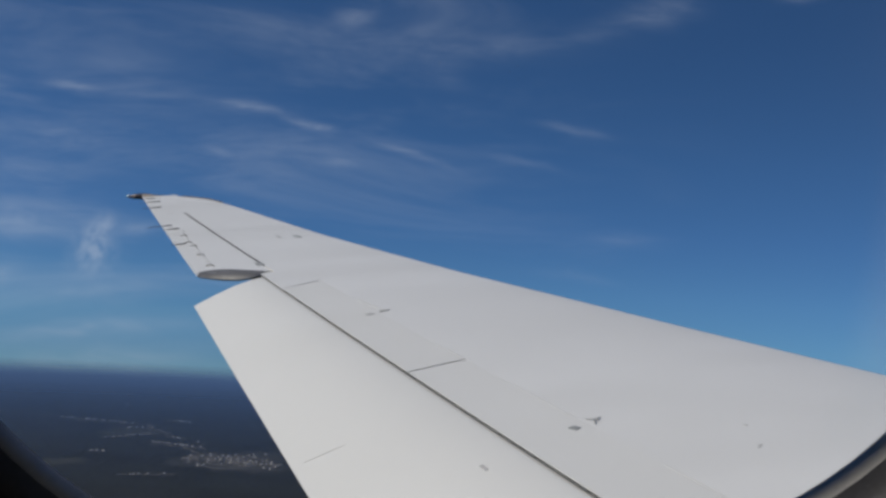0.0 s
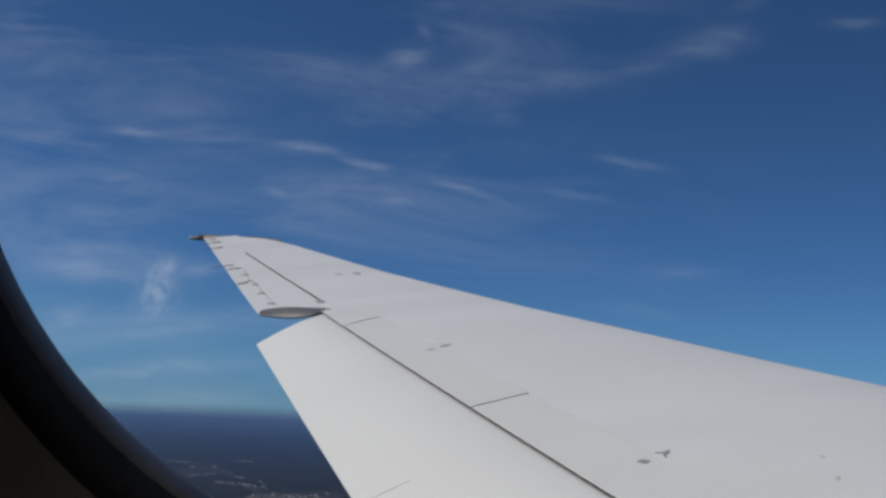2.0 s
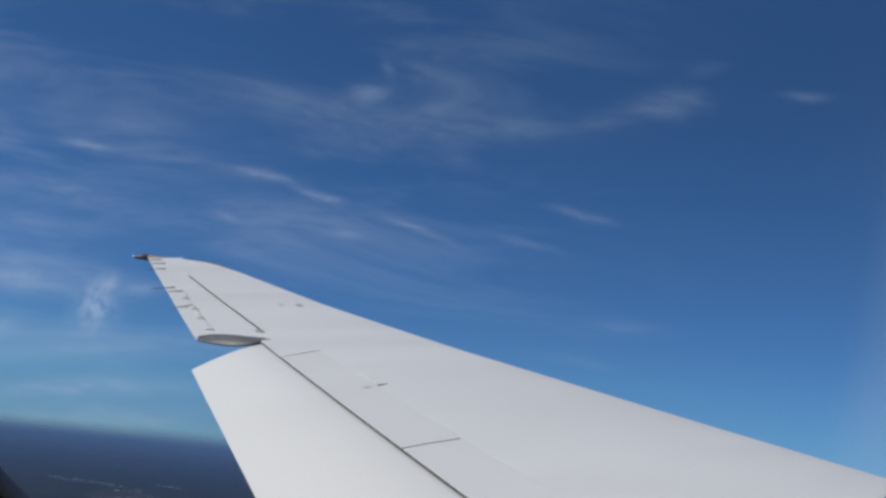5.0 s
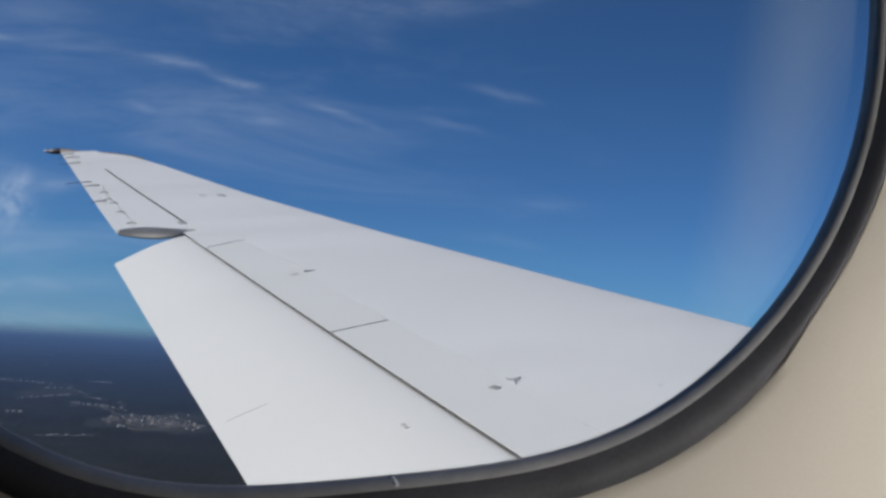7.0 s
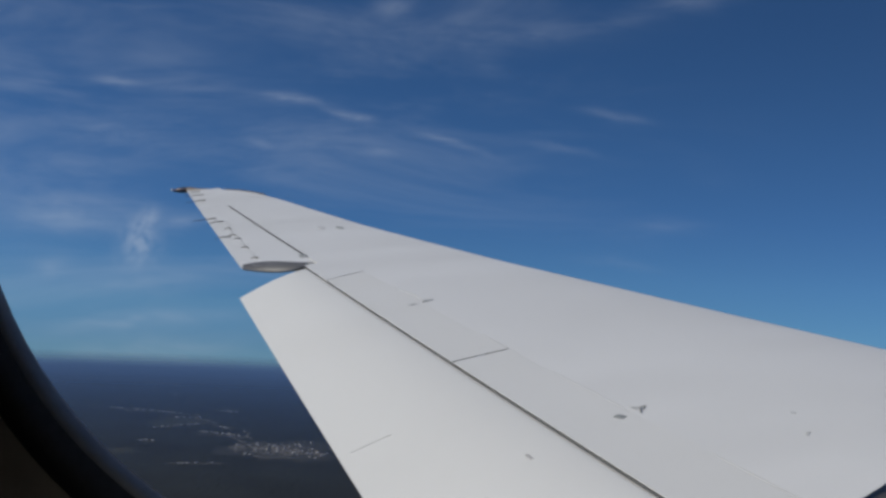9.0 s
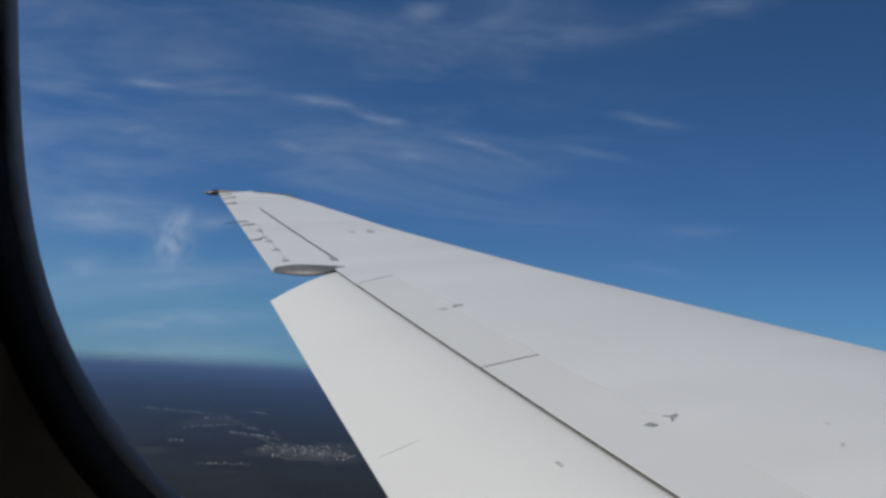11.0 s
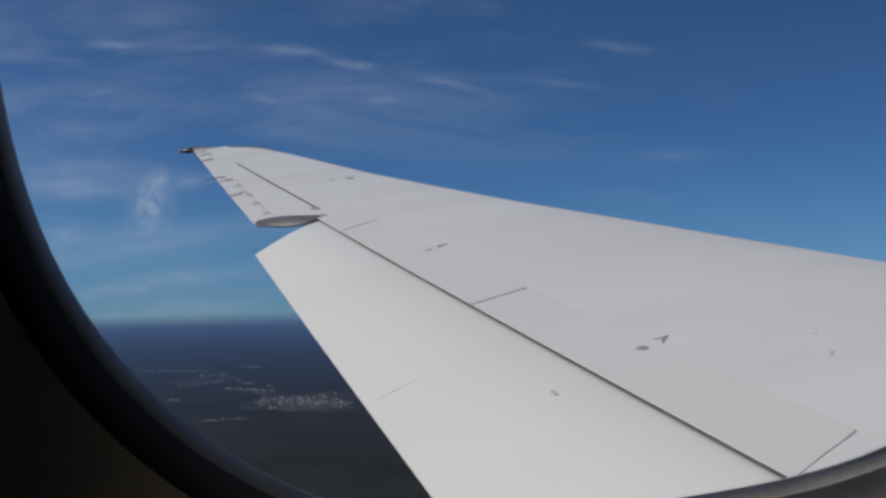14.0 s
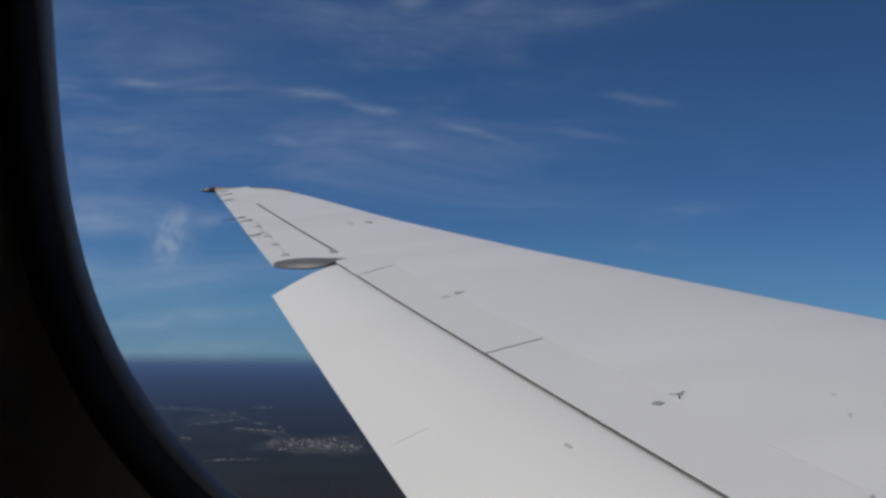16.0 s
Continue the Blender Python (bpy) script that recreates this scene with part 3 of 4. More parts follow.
def frame_rect(y, x0, x1, z0, z1, bend=None):
    """A rectangle's rim, met by rays from the window's middle."""
    out = []
    for p in RING:
        d = Vector((p.x, 0, p.z - MID))
        k = min((x1 if d.x > 0 else x0) / d.x if abs(d.x) > 1e-6 else 1e9, ((z1 - MID) if d.z > 0 else (z0 - MID)) / d.z if abs(d.z) > 1e-6 else 1e9)
        q = Vector((d.x * k, y, MID + d.z * k))
        if bend:
            q.y = bend(q.z)
        out.append(q)
    return out


window = new("window_1")
window.matrix_basis = AIR
tagged(window, "oval airliner window with black rubber gasket and clear panes", "window", kind="structure")
retain = [ring(0.006, 0.008), ring(0.0006, 0.0018)]
for k in range(11):
    a = math.pi / 2 * k / 10
    retain.append(ring(0.0032 * (1 - math.cos(a)), 0.0011 - 0.0046 * math.sin(a)))
retain += [ring(0.0048, -0.0032), ring(0.009, 0.002)]
part("retainer_ring", loft(retain), RETAIN, window, "smooth grey rounded retainer ring round the pane")
part("sealant_bead", loft([ring(0.0006, 0.0017), ring(0.0000, 0.0015), ring(-0.0002, 0.0011), ring(0.0000, 0.0007), ring(0.0004, 0.0006)]), BEAD, window, "pale glossy sealant bead")
gask = []
for k in range(13):
    f = k / 12
    gask.append(ring(0.0023 + 0.0102 * f, -0.0030 - 0.0038 * math.sin(math.pi * (0.02 + 0.86 * f)) - 0.0005 * f, 0.37 * f))
part("gasket", loft(gask), RUBBER, window, "black rubber window gasket")


def pane(name, y, off):
    bm = bmesh.new()
    vs = [bm.verts.new(p) for p in ring(off, y)]
    bm.faces.new(vs)
    ob = part(name, bm, PANE, window, "clear acrylic pane", smooth=False)
    ob.visible_shadow = False
    return ob


pane("pane", 0.0035, 0.003)
pane("outer_pane", 0.030, 0.022)
part("pin", tube([(0.0044, -0.0030, -0.2788), (0.0039, -0.0018, -0.2780), (0.0032, -0.0004, -0.2772)], [0.0006, 0.0007, 0.0006], 10), PINM, window, "small shiny pin at the sill")


def streak_material():
    """A soft, partly translucent pale blue streak on the acrylic, densest along its middle."""
    m = bpy.data.materials.new("pale_acrylic_streak")
    m.use_nodes = True
    n, l = m.node_tree.nodes, m.node_tree.links
    n.clear()
    tc, sp = n.new("ShaderNodeTexCoord"), n.new("ShaderNodeSeparateXYZ")
    l.new(tc.outputs["UV"], sp.inputs[0])
    def op(kind, a, b):
        q = n.new("ShaderNodeMath")
        q.operation = kind
        for k, v in enumerate((a, b)):
            if isinstance(v, (int, float)):
                q.inputs[k].default_value = v
            else:
                l.new(v, q.inputs[k])
        return q.outputs[0]
    across = op("MULTIPLY", op("MULTIPLY", sp.outputs[0], op("SUBTRACT", 1.0, sp.outputs[0])), 4.0)
    along = op("MINIMUM", op("MULTIPLY", op("MULTIPLY", sp.outputs[1], op("SUBTRACT", 1.0, sp.outputs[1])), 10.0), 1.0)
    nz = n.new("ShaderNodeTexNoise")
    nz.inputs["Scale"].default_value, nz.inputs["Detail"].default_value = 2.0, 1
    l.new(tc.outputs["UV"], nz.inputs["Vector"])
    fac = op("MULTIPLY", op("MULTIPLY", op("MULTIPLY", across, across), along), op("MULTIPLY", op("ADD", op("MULTIPLY", nz.outputs["Fac"], 0.3), 0.7), 0.20))
    clear, dull = n.new("ShaderNodeBsdfTransparent"), n.new("ShaderNodeBsdfTranslucent")
    dull.inputs[0].default_value = (0.86, 0.95, 1.0, 1)
    film, both = n.new("ShaderNodeBsdfDiffuse"), n.new("ShaderNodeMixShader")
    film.inputs[0].default_value = (0.70, 0.86, 1.0, 1)
    both.inputs[0].default_value = 0.6
    l.new(dull.outputs[0], both.inputs[1]), l.new(film.outputs[0], both.inputs[2])
    mx, out = n.new("ShaderNodeMixShader"), n.new("ShaderNodeOutputMaterial")
    l.new(fac, mx.inputs[0]), l.new(clear.outputs[0], mx.inputs[1]), l.new(both.outputs[0], mx.inputs[2])
    l.new(mx.outputs[0], out.inputs[0])
    return m


def streak_mesh():
    bm = bmesh.new()
    uv = bm.loops.layers.uv.new("UVMap")
    rows = []
    for k in range(13):
        f = k / 12
        z = -0.262 + 0.30 * f
        mid = 0.085 + 0.050 * min(1.0, f * 1.6) ** 0.5
        rows.append([(bm.verts.new((mid - 0.021 + 0.042 * j / 4, 0.0028, z)), j / 4, f) for j in range(5)])
    for a, b in zip(rows, rows[1:]):
        for j in range(4):
            quad = (a[j], a[j + 1], b[j + 1], b[j])
            face = bm.faces.new([q[0] for q in quad])
            for lp, q in zip(face.loops, quad):
                lp[uv].uv = (q[1], q[2])
    return bm


streak_ob = part("pane_streak", streak_mesh(), streak_material(), window, "soft pale streak on the pane")
streak_ob.visible_shadow = False
def bend_in(z):
    return -1.62 + math.sqrt(max(0.05, 1.60 ** 2 - (z + 0.25) ** 2))


RAD, AX_Y, AX_Z = 1.676, -1.60, -0.25      # outer radius and axis of the fuselage barrel


def bend_out(z):
    return AX_Y + math.sqrt(max(0.05, RAD ** 2 - (z - AX_Z) ** 2))


def sleeve_ring(off, y):
    return [Vector((p.x, min(y, bend_out(p.z) - 0.003), p.z)) for p in ring(off, y)]


part("sleeve", loft([ring(0.008, 0.004), ring(0.012, 0.008), sleeve_ring(0.03, 0.028), [Vector((p.x, bend_out(p.z), p.z)) for p in ring(0.05, 0)]]), SKIN, window, "painted outer window sleeve")


def blend(a, b, f):
    return [p * (1 - f) + q * f for p, q in zip(a, b)]


inner_rim = frame_rect(-0.03, -1.3, 3.0, -1.15, 0.95, bend_in)
liner_loops = [ring(0.0112, 0.004, 0.37), ring(0.0117, -0.0042, 0.37), ring(0.0127, -0.0060, 0.37), ring(0.0155, -0.0072, 0.32), ring(0.030, -0.0105, 0.1), ring(0.05, -0.0150), ring(0.08, -0.022)]
last = liner_loops[-1]
for f in (0.15, 0.35, 0.6, 1.0):
    lp = blend(last, inner_rim, f)
    for p in lp:
        p.y = (1 - f) * -0.022 + f * min(bend_in(p.z), -0.022)
    liner_loops.append(lp)
wall = new("wall_port", finish(loft(liner_loops), "wall_port", LINER))
wall.matrix_basis = AIR
part("scuff", tube([(0.0140, -0.0066, -0.2905), (0.0165, -0.0068, -0.2908), (0.0190, -0.0066, -0.2905)], [0.0002, 0.0005, 0.0002], 8), SEAM, wall, "dark rubbed scuff on the panel")
tagged(wall, "beige moulded cabin sidewall panel round the window", "wall", kind="structure")


def on_barrel(x, t):
    """A point of the barrel at station x and angle t, 0 at port and pi at starboard."""
    return AX_Y + RAD * math.cos(t), AX_Z + RAD * math.sin(t)


def barrel(x0, x1):
    bm = bmesh.new()

    def vert(x, t):
        y, z = on_barrel(x, t)
        return bm.verts.new((x, y, z))

    def grid(xa, xb, ta, tb, nx, nt):
        g = [[vert(xa + (xb - xa) * i / nx, ta + (tb - ta) * j / nt) for j in range(nt + 1)] for i in range(nx + 1)]
        for i in range(nx):
            for j in range(nt):
                bm.faces.new((g[i][j], g[i + 1][j], g[i + 1][j + 1], g[i][j + 1]))

    def bay(hole, xa, xb, ta, tb):
        """A rectangular bay of skin with the window's hole in it; hole is a loop of x, t."""
        mx, mt = (min(p[0] for p in hole) + max(p[0] for p in hole)) / 2, (min(p[1] for p in hole) + max(p[1] for p in hole)) / 2
        rim = []
        for x, t in hole:
            ex, et = x - mx, t - mt
            k = min(((xb if ex > 0 else xa) - mx) / ex if abs(ex) > 1e-7 else 1e9, ((tb if et > 0 else ta) - mt) / et if abs(et) > 1e-7 else 1e9)
            rim.append((mx + ex * k, mt + et * k))
        for cx in (xa, xb):
            for ct in (ta, tb):
                i = min(range(len(rim)), key=lambda q: (rim[q][0] - cx) ** 2 + (rim[q][1] - ct) ** 2)
                rim[i] = (cx, ct)
        rings = [[vert(p[0] + (q[0] - p[0]) * f, p[1] + (q[1] - p[1]) * f) for p, q in zip(hole, rim)] for f in (0, 0.03, 0.08, 0.15, 0.25, 0.4, 0.55, 0.7, 0.85, 1)]
        for a, b in zip(rings, rings[1:]):
            for i in range(len(a)):
                j = (i + 1) % len(a)
                bm.faces.new((a[i], a[j], b[j], b[i]))

    low, high = radians(-25), radians(35)
    bay([(p.x, math.asin((p.z - AX_Z) / RAD)) for p in ring(0.05, 0)], -0.6, 0.6, low, high)
    far_hole = []
    for k in range(80):
        a = (k + 0.5) * math.tau / 80
        z = 0.024 + 0.22 * math.copysign(abs(math.sin(a)) ** 0.6, math.sin(a))
        far_hole.append((2.49 + 0.17 * math.copysign(abs(math.cos(a)) ** 0.6, math.cos(a)), math.pi - math.asin((z - AX_Z) / RAD)))
    bay(far_hole, 1.9, 3.1, math.pi - high, math.pi - low)
    grid(x0, -0.6, low, high, 8, 12)
    grid(0.6, x1, low, high, 10, 12)
    grid(x0, 1.9, math.pi - high, math.pi - low, 10, 12)
    grid(3.1, x1, math.pi - high, math.pi - low, 8, 12)
    grid(x0, x1, high, math.pi - high, 12, 26)
    grid(x0, x1, math.pi - low, math.tau + low, 12, 30)
    for x in (x0, x1):
        bm.faces.new([vert(x, k * math.tau / 96) for k in range(96)])
    bmesh.ops.remove_doubles(bm, verts=bm.verts, dist=1e-5)
    return bm


skin = new("fuselage_skin", finish(barrel(-5.0, 7.5), "fuselage_skin", SKIN))
skin.matrix_basis = AIR
tagged(skin, "pale painted outer skin of the fuselage", "fuselage", kind="structure")


# ---- cabin behind the camera ----
def box_mesh(x0, x1, y0, y1, z0, z1):
    return loft([[(x0, y0, z0), (x1, y0, z0), (x1, y1, z0), (x0, y1, z0)], [(x0, y0, z1), (x1, y0, z1), (x1, y1, z1), (x0, y1, z1)]], True, True, True)


def shell(name, dims, label, category):
    ob = new(name, finish(box_mesh(*dims), name, CABIN, False))
    ob.matrix_basis = AIR
    return tagged(ob, label, category, kind="structure")


shell("floor", (-1.3, 3.0, -2.92, -0.3, -1.2, -1.15), "dim grey cabin floor", "floor")
shell("ceiling", (-1.3, 3.0, -2.66, -0.58, 0.94, 0.99), "dim grey cabin ceiling", "ceiling")


def partition(name, x0, x1, label):
    """A bulkhead across the barrel, cut off at floor and ceiling."""
    pts = []
    for k in range(72):
        a = k * math.tau / 72
        pts.append((-1.61 + 1.63 * math.cos(a), min(max(AX_Z + 1.63 * math.sin(a), -1.2), 0.99)))
    ob = new(name, finish(loft([[(x0, y, z) for y, z in pts], [(x1, y, z) for y, z in pts]], True, True, True), name, CABIN))
    ob.matrix_basis = AIR
    return tagged(ob, label, "wall", kind="structure")


partition("wall_aft", -1.36, -1.3, "dim grey partition aft")
partition("wall_forward", 3.0, 3.06, "dim grey partition forward")


def starboard():
    cx, cz = 2.49, 0.024
    hole = [(cx + 0.15 * math.copysign(abs(math.cos(a)) ** 0.6, math.cos(a)), cz + 0.2 * math.copysign(abs(math.sin(a)) ** 0.6, math.sin(a))) for a in [k * math.tau / 40 for k in range(40)]]
    rim = []
    for x, z in hole:
        px, pz = x - cx, z - cz
        k = min((3.0 - cx if px > 0 else -1.3 - cx) / px if abs(px) > 1e-6 else 1e9, (0.95 - cz if pz > 0 else -1.16 - cz) / pz if abs(pz) > 1e-6 else 1e9)
        rim.append((cx + px * k, cz + pz * k))
    loops = []
    for f in (1.0, 0.75, 0.5, 0.25, 0.0):
        loops.append([(x + (u - x) * f, -3.24 - bend_in(z + (v - z) * f), z + (v - z) * f) for (x, z), (u, v) in zip(hole, rim)])
    loops.append([(x, -3.24 - bend_in(z) - 0.04, z) for x, z in hole])
    return loft(loops)


sw = new("wall_starboard", finish(starboard(), "wall_starboard", CABIN))
sw.matrix_basis = AIR
tagged(sw, "dim grey starboard cabin wall with a window opening", "wall", kind="structure")


# ---- ground ----
DIP, SQUASH = -4.4, 0.55      # the horizon, and how the sites crowd towards it


def ground_el(el):
    el = el + 1.4 if el < -10 else -4.4 + (el + 3.4) * 0.636
    return DIP + (el - DIP) * SQUASH


def at_ground(az, el, lift=0.0):
    el = ground_el(el)
    r = ALT / math.tan(radians(-el))
    return Vector((r * math.sin(radians(az)), r * math.cos(radians(az)), -ALT + lift))


def ground_mesh():
    radii = [0.0] + [150 * 1.16 ** k for k in range(24)]
    radii = [r for r in radii if r < 4700] + [4940.0]
    loops = [[(r * math.cos(a), r * math.sin(a), -ALT) for a in (k * math.tau / 160 for k in range(160))] for r in radii[1:]]
    return loft(loops, True, True, False)


gr = new("ground", finish(ground_mesh(), "ground", WOODS))
tagged(gr, "dark wooded plain reaching the hazy horizon", "ground", kind="structure")

rng = random.Random(7)


def ribbon(name, pts, w, mat, label, z=1.0):
    """A flat strip of land along a line on the ground."""
    pts = [Vector(p) for p in pts]
    left, right = [], []
    for i, p in enumerate(pts):
        d = (pts[min(i + 1, len(pts) - 1)] - pts[max(i - 1, 0)]).normalized()
        s = Vector((-d.y, d.x, 0)) * (w[i] if isinstance(w, (list, tuple)) else w) / 2
        left.append((p.x + s.x, p.y + s.y, -ALT + z))
        right.append((p.x - s.x, p.y - s.y, -ALT + z))
    low = [(x, y, zz - 1.5) for x, y, zz in right], [(x, y, zz - 1.5) for x, y, zz in left]
    ob = new(name, finish(loft([low[1], left, right, low[0]], False), name, mat))
    return tagged(ob, label, name.replace("_", " "), kind="structure")


def wiggle(a, b, n, amp):
    a, b = Vector(a), Vector(b)
    d = (b - a)
    s = Vector((-d.y, d.x, 0)).normalized()
    return [a + d * (k / n) + s * (amp * (noise.noise((k * 0.55, a.x * 0.01, 1.0)))) for k in range(n + 1)]


SITES = []                  # azimuth, depression, half-width, half-depth, houses, tilt


def settlement(az, el, half_az, half_el, houses, tilt=0.0):
    SITES.append((az, el, half_az, half_el, houses, tilt))


for row in ((-14.1, -10.13, 2.4, 0.07, 22, -0.12), (-9.7, -10.05, 0.9, 0.05, 9, -0.06), (-12.2, -11.62, 1.5, 0.05, 16, 0.17), (-11.7, -10.78, 1.2, 0.05, 6, 0.05),
            (-9.7, -12.32, 1.6, 0.12, 18, -0.13), (-9.2, -11.8, 1.0, 0.05, 6, -0.28), (-6.3, -13.75, 3.2, 0.80, 64), (-11.0, -15.27, 1.4, 0.07, 5, 0.03),
            (-13.7, -13.1, 0.5, 0.13, 3), (-15.7, -5.3, 0.25, 0.03, 2), (-13.5, -5.97, 0.8, 0.025, 6), (-12.2, -6.2, 0.3, 0.03, 3), (-9.9, -5.55, 1.0, 0.04, 8),
            (-8.2, -5.4, 0.7, 0.025, 5), (-10.7, -6.04, 0.7, 0.02, 4), (-12.4, -7.75, 0.15, 0.03, 1), (-17.6, -5.7, 0.5, 0.03, 2)):
    settlement(*row)


def clearing(az, el, ha, he, tilt, seed, mat, lift, label, rough=0.9):
    """An irregular patch of open land."""
    pts = []
    for i in range(30):
        a = i * math.tau / 30
        g = 1 + rough * noise.noise((math.cos(a) * 1.9 + seed * 3.1, math.sin(a) * 1.9, seed * 1.7)) + 0.5 * rough * noise.noise((math.cos(a) * 5, math.sin(a) * 5, seed * 2.3))
        da = ha * g * math.cos(a)
        pts.append(at_ground(az + da, el + he * g * math.sin(a) + tilt * da, lift))
    bm = bmesh.new()
    bm.faces.new([bm.verts.new(p) for p in pts])
    ob = new("clearing", finish(bm, "clearing", mat, False))
    tagged(ob, label, "clearing", kind="structure")


for k, (az, el, ha, he, n, tilt) in enumerate(SITES):
    clearing(az, el, ha * 1.1, he * 1.25 + 0.02, tilt, k + 0.37, CLEAR, 0.4, "open brownish land among dark woods")
    if n > 14:
        for b in range(n // 6):
            da = ha * rng.uniform(-0.8, 0.8)
            clearing(az + da, el + tilt * da + he * rng.uniform(-0.6, 0.6), ha * rng.uniform(0.05, 0.14), he * rng.uniform(0.12, 0.4), tilt, k + b * 0.71, SOIL, 0.5 + 0.04 * b, "bare pale soil among houses")
clearing(-12.1, -11.22, 1.75, 0.36, 0.14, 4.2, FIELD, 0.35, "olive mown field among woods", 0.5)
clearing(-15.6, -14.2, 1.6, 0.35, 0.05, 8.8, FIELD, 0.35, "dull olive field among woods", 0.8)
for a0, a1, w, amp in (((-16.6, -9.86), (-11.6, -10.45), 5, 50), ((-11.6, -10.45), (-8.3, -12.3), 4, 70), ((-13.6, -11.82), (-10.5, -11.32), 5, 12), ((-11.4, -12.25), (-7.9, -12.7), 5, 35),
                       ((-12.6, -15.33), (-9.4, -15.2), 4, 30), ((-8.3, -12.3), (-4.0, -11.3), 4, 60), ((-14.6, -5.95), (-12.6, -6.0), 9, 60), ((-11.2, -5.5), (-7.4, -5.4), 9, 60)):
    ribbon("road", wiggle(at_ground(*a0), at_ground(*a1), 18, amp), w, ROAD, "pale winding road through woods")
# streets of the larger settlement: broken arcs that wander, and lanes between them
for k, g, lo, hi, sx, sy in ((0.92, 5, 110, 215, -0.1, 0.0), (0.88, 6, 235, 320, 0.1, -0.05), (0.60, 5, 60, 190, 0.2, 0.1), (0.62, 5, 210, 330, -0.3, 0.0), (0.34, 5, 20, 200, 0.5, 0.1), (0.42, 4, 150, 330, 1.0, -0.1)):
    arc = []
    for d in range(lo, hi, 9):
        a = radians(d)
        w = k * (1 + 0.35 * noise.noise((d * 0.03, k * 7.0, 2.0)))
        arc.append(at_ground(-6.3 + sx + 3.1 * w * math.cos(a), -13.75 + sy + 0.78 * w * math.sin(a)))
    ribbon("road", arc, g, ROAD, "pale curved street round houses")
for a0, a1 in (((-8.6, -13.5), (-6.9, -13.95)), ((-6.4, -13.2), (-5.6, -14.2)), ((-7.4, -14.2), (-4.6, -13.6)), ((-9.6, -12.2), (-8.4, -13.2))):
    ribbon("road", wiggle(at_ground(*a0), at_ground(*a1), 10, 22), 4, ROAD, "pale winding lane among houses")


def house_meshes(w, d, h):
    body = box_mesh(-w / 2, w / 2, -d / 2, d / 2, 0, h)
    e = 0.5
    r = d * 0.32
    def tri(x, o):
        return [(x, -d / 2 - e, h - 0.1 + o), (x, 0, h + r + o), (x, d / 2 + e, h - 0.1 + o)]
    roof = loft([tri(-w / 2 - e, 0.0) + list(reversed(tri(-w / 2 - e, 0.3))), tri(w / 2 + e, 0.0) + list(reversed(tri(w / 2 + e, 0.3)))], True, True, True)
    return finish(body, "wall", WALLM, False), finish(roof, "roof", ROOFM, False)


KINDS = [house_meshes(4.9, 3.4, 2.2), house_meshes(6.5, 3.9, 2.3), house_meshes(4.3, 3.1, 2.4)]


def place_house(p, turn):
    h = new("house")
    h.matrix_basis = Matrix.Translation(p) @ pose(0, 0, 0, 0, 0, turn)
    tagged(h, "small pale house with a light gable roof", "house", "houses in the woods")
    for nm, me in zip(("wall", "roof"), rng.choice(KINDS)):
        o = new(nm, me)
        o.parent = h


for az, el, ha, he, n, tilt in SITES:
    streets = max(1, round(he / 0.2))
    for k in range(n):
        v = 0.0 if streets == 1 else -1 + 2 * (k % streets + 0.5) / streets
        f = rng.triangular(-1, 1, 0.1)
        w = math.sqrt(max(0.05, 1 - v * v))
        bow = 0.5 * math.sin(f * 2.6 + az * 1.7 + k % streets)
        p = at_ground(az + ha * w * f, el + tilt * ha * w * f + he * (v * 0.8 + bow * 0.45 + rng.gauss(0, 0.13)), 0.4)
        place_house(p, rng.choice((10, 35, 100, 125)) + rng.uniform(-8, 8))


OPEN = [(-12.1, -11.22, 1.9, 0.4, 0, 0.14), (-15.6, -14.2, 1.7, 0.38, 0, 0.05)]      # fields with no houses


def canopy():
    """Tree tops over the nearer woods, left open at the settlements."""
    verts, faces = [], []
    rows, cols = 120, 250
    for i in range(rows + 1):
        r = 1000 * (3.4 ** (i / rows))
        for j in range(cols + 1):
            az = -34 + 68 * j / cols
            x, y = r * math.sin(radians(az)), r * math.cos(radians(az))
            el = -math.degrees(math.atan(ALT / r))
            el = DIP + (el - DIP) / SQUASH
            el = el - 1.4 if el < -8.6 else (el + 4.4) / 0.636 - 3.4
            open_land = any(abs(az - a) < ha * 1.6 and ((az - a) / (ha * 1.25)) ** 2 + ((el - e - q * (az - a)) / (he * 1.3 + 0.03)) ** 2 < 1 + 0.5 * noise.noise((x * 0.02, y * 0.02, 5)) for a, e, ha, he, _, q in SITES + OPEN)
            jx, jy = rng.uniform(-4, 4), rng.uniform(-4, 4)
            hgt = -0.6 if open_land else max(0.25, 1.2 + 2.2 * noise.noise((x * 0.006, y * 0.006, 0)) + rng.uniform(-0.4, 0.4)) + rng.uniform(0, 0.2)
            if i in (0, rows) or j in (0, cols):
                hgt = -3.0
            verts.append((x + jx, y + jy, -ALT + hgt))
    for i in range(rows):
        for j in range(cols):
            a = i * (cols + 1) + j
            faces.append((a, a + 1, a + cols + 2, a + cols + 1))
    me = bpy.data.meshes.new("woodland")
    me.from_pydata(verts, [], faces)
    me.materials.append(CANOPY)
    return me


woods = new("woodland", canopy())
tagged(woods, "dark unbroken tree cover on the plain below", "woodland", kind="stuff")


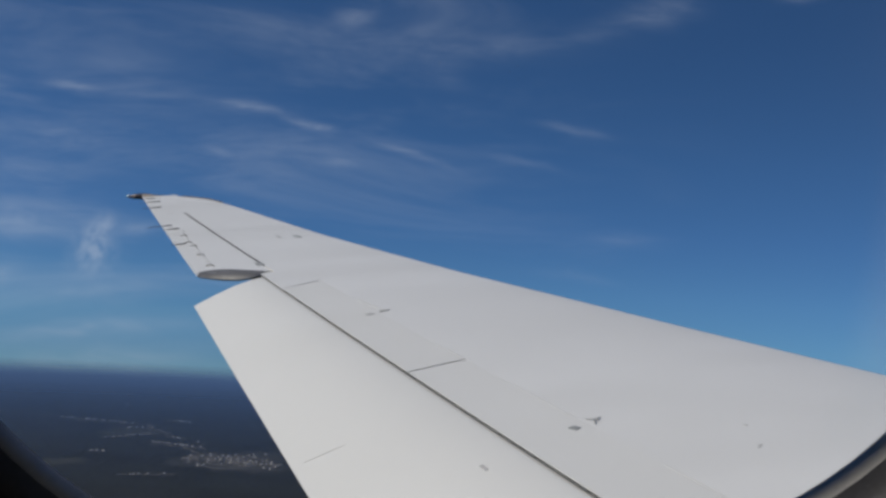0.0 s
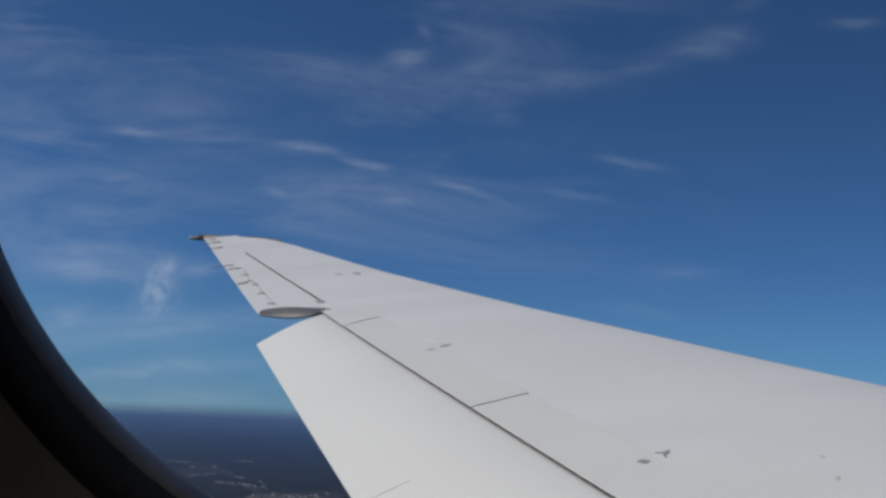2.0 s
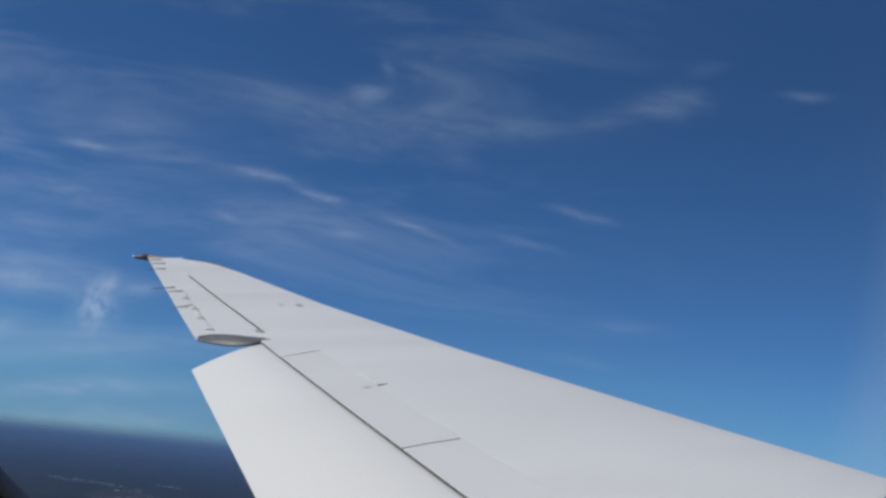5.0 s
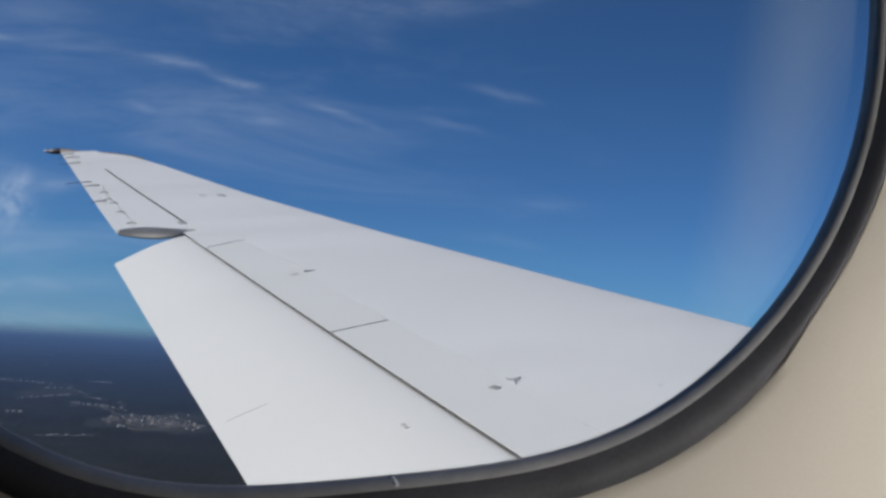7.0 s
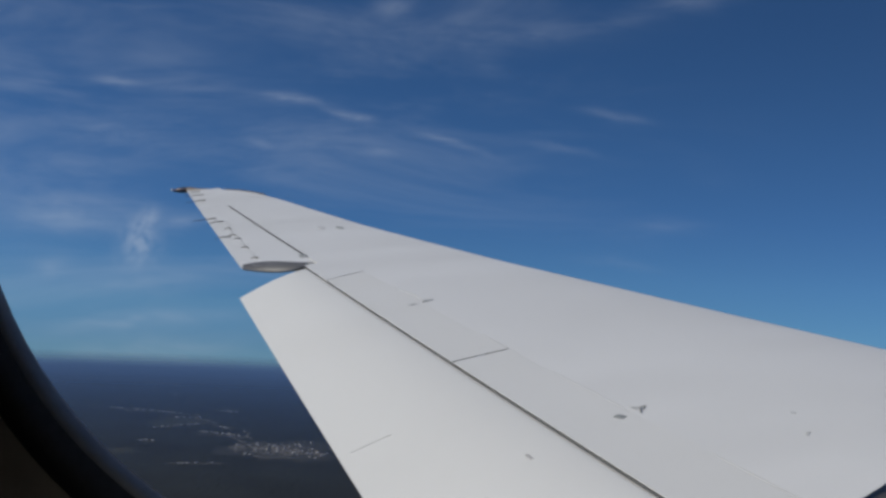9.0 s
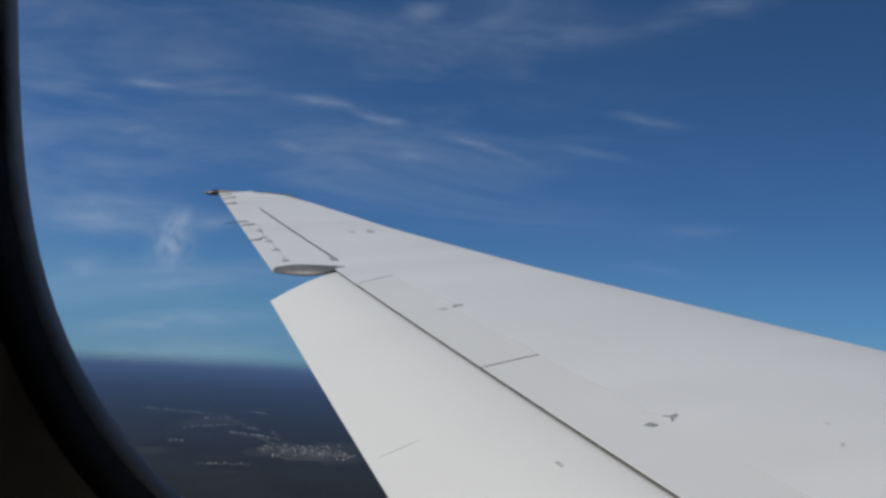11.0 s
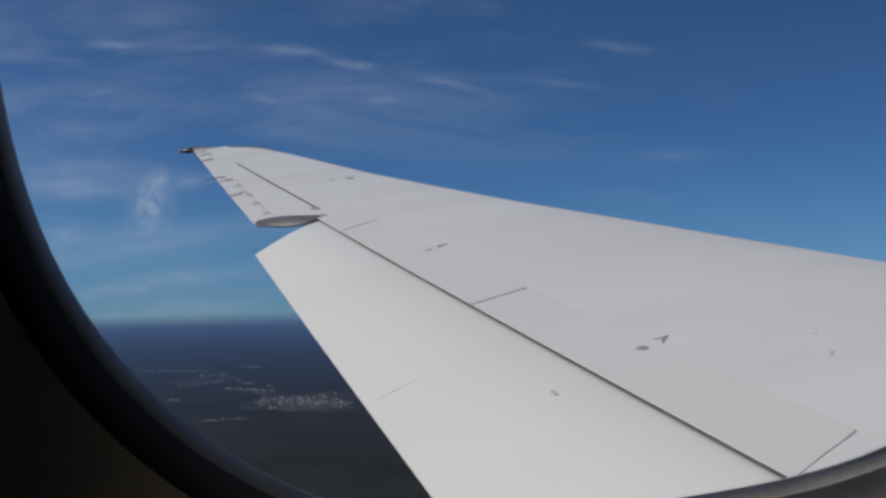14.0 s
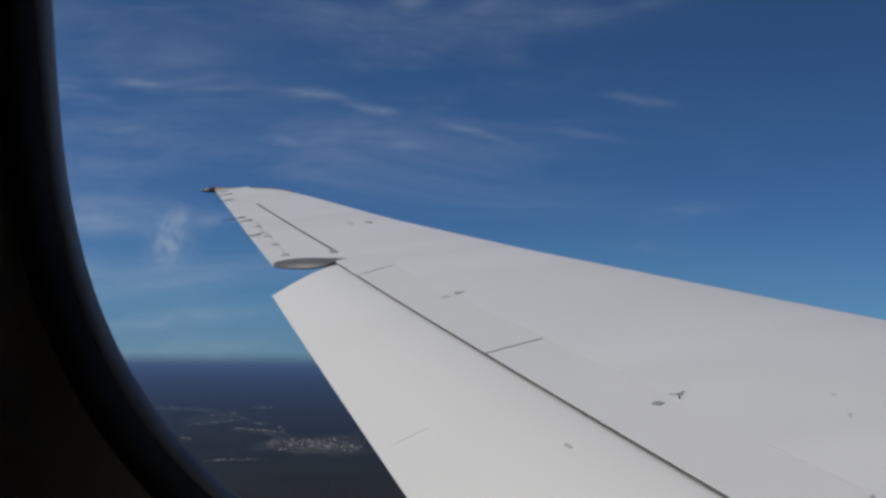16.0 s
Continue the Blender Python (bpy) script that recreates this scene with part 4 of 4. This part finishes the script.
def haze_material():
    """Distance haze painted as a blue colour whose opacity grows over the plain."""
    m = bpy.data.materials.new("painted_blue_haze")
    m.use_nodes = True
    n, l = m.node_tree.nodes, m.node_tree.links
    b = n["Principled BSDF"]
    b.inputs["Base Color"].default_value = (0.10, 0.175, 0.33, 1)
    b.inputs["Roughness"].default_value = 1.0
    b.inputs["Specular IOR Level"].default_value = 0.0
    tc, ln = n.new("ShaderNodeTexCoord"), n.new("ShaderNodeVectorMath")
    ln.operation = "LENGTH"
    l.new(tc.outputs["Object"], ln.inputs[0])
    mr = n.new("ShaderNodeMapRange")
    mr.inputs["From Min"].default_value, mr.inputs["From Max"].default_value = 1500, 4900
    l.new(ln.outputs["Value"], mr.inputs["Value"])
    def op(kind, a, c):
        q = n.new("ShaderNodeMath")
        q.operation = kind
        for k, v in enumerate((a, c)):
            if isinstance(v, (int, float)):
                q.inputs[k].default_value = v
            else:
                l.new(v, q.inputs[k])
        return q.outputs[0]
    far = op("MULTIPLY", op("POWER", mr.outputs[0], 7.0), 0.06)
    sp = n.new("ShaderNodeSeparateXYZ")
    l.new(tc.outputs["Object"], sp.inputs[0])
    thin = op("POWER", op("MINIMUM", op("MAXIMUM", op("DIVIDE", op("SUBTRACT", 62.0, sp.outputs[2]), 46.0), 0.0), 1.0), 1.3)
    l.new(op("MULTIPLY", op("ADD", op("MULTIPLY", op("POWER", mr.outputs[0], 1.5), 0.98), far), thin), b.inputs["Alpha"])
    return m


# Sheet above the far land, rim turned up, carrying the painted haze.
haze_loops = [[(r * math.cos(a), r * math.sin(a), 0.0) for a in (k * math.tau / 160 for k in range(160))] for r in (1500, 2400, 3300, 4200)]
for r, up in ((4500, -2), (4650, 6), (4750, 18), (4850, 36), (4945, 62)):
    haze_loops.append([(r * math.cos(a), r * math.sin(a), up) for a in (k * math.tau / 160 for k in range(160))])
haze = new("haze_sheet", finish(loft(haze_loops), "haze_sheet", haze_material()))
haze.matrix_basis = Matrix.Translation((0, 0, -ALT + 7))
tagged(haze, "thin sheet painted with blue haze over the distant plain", "haze", kind="stuff")
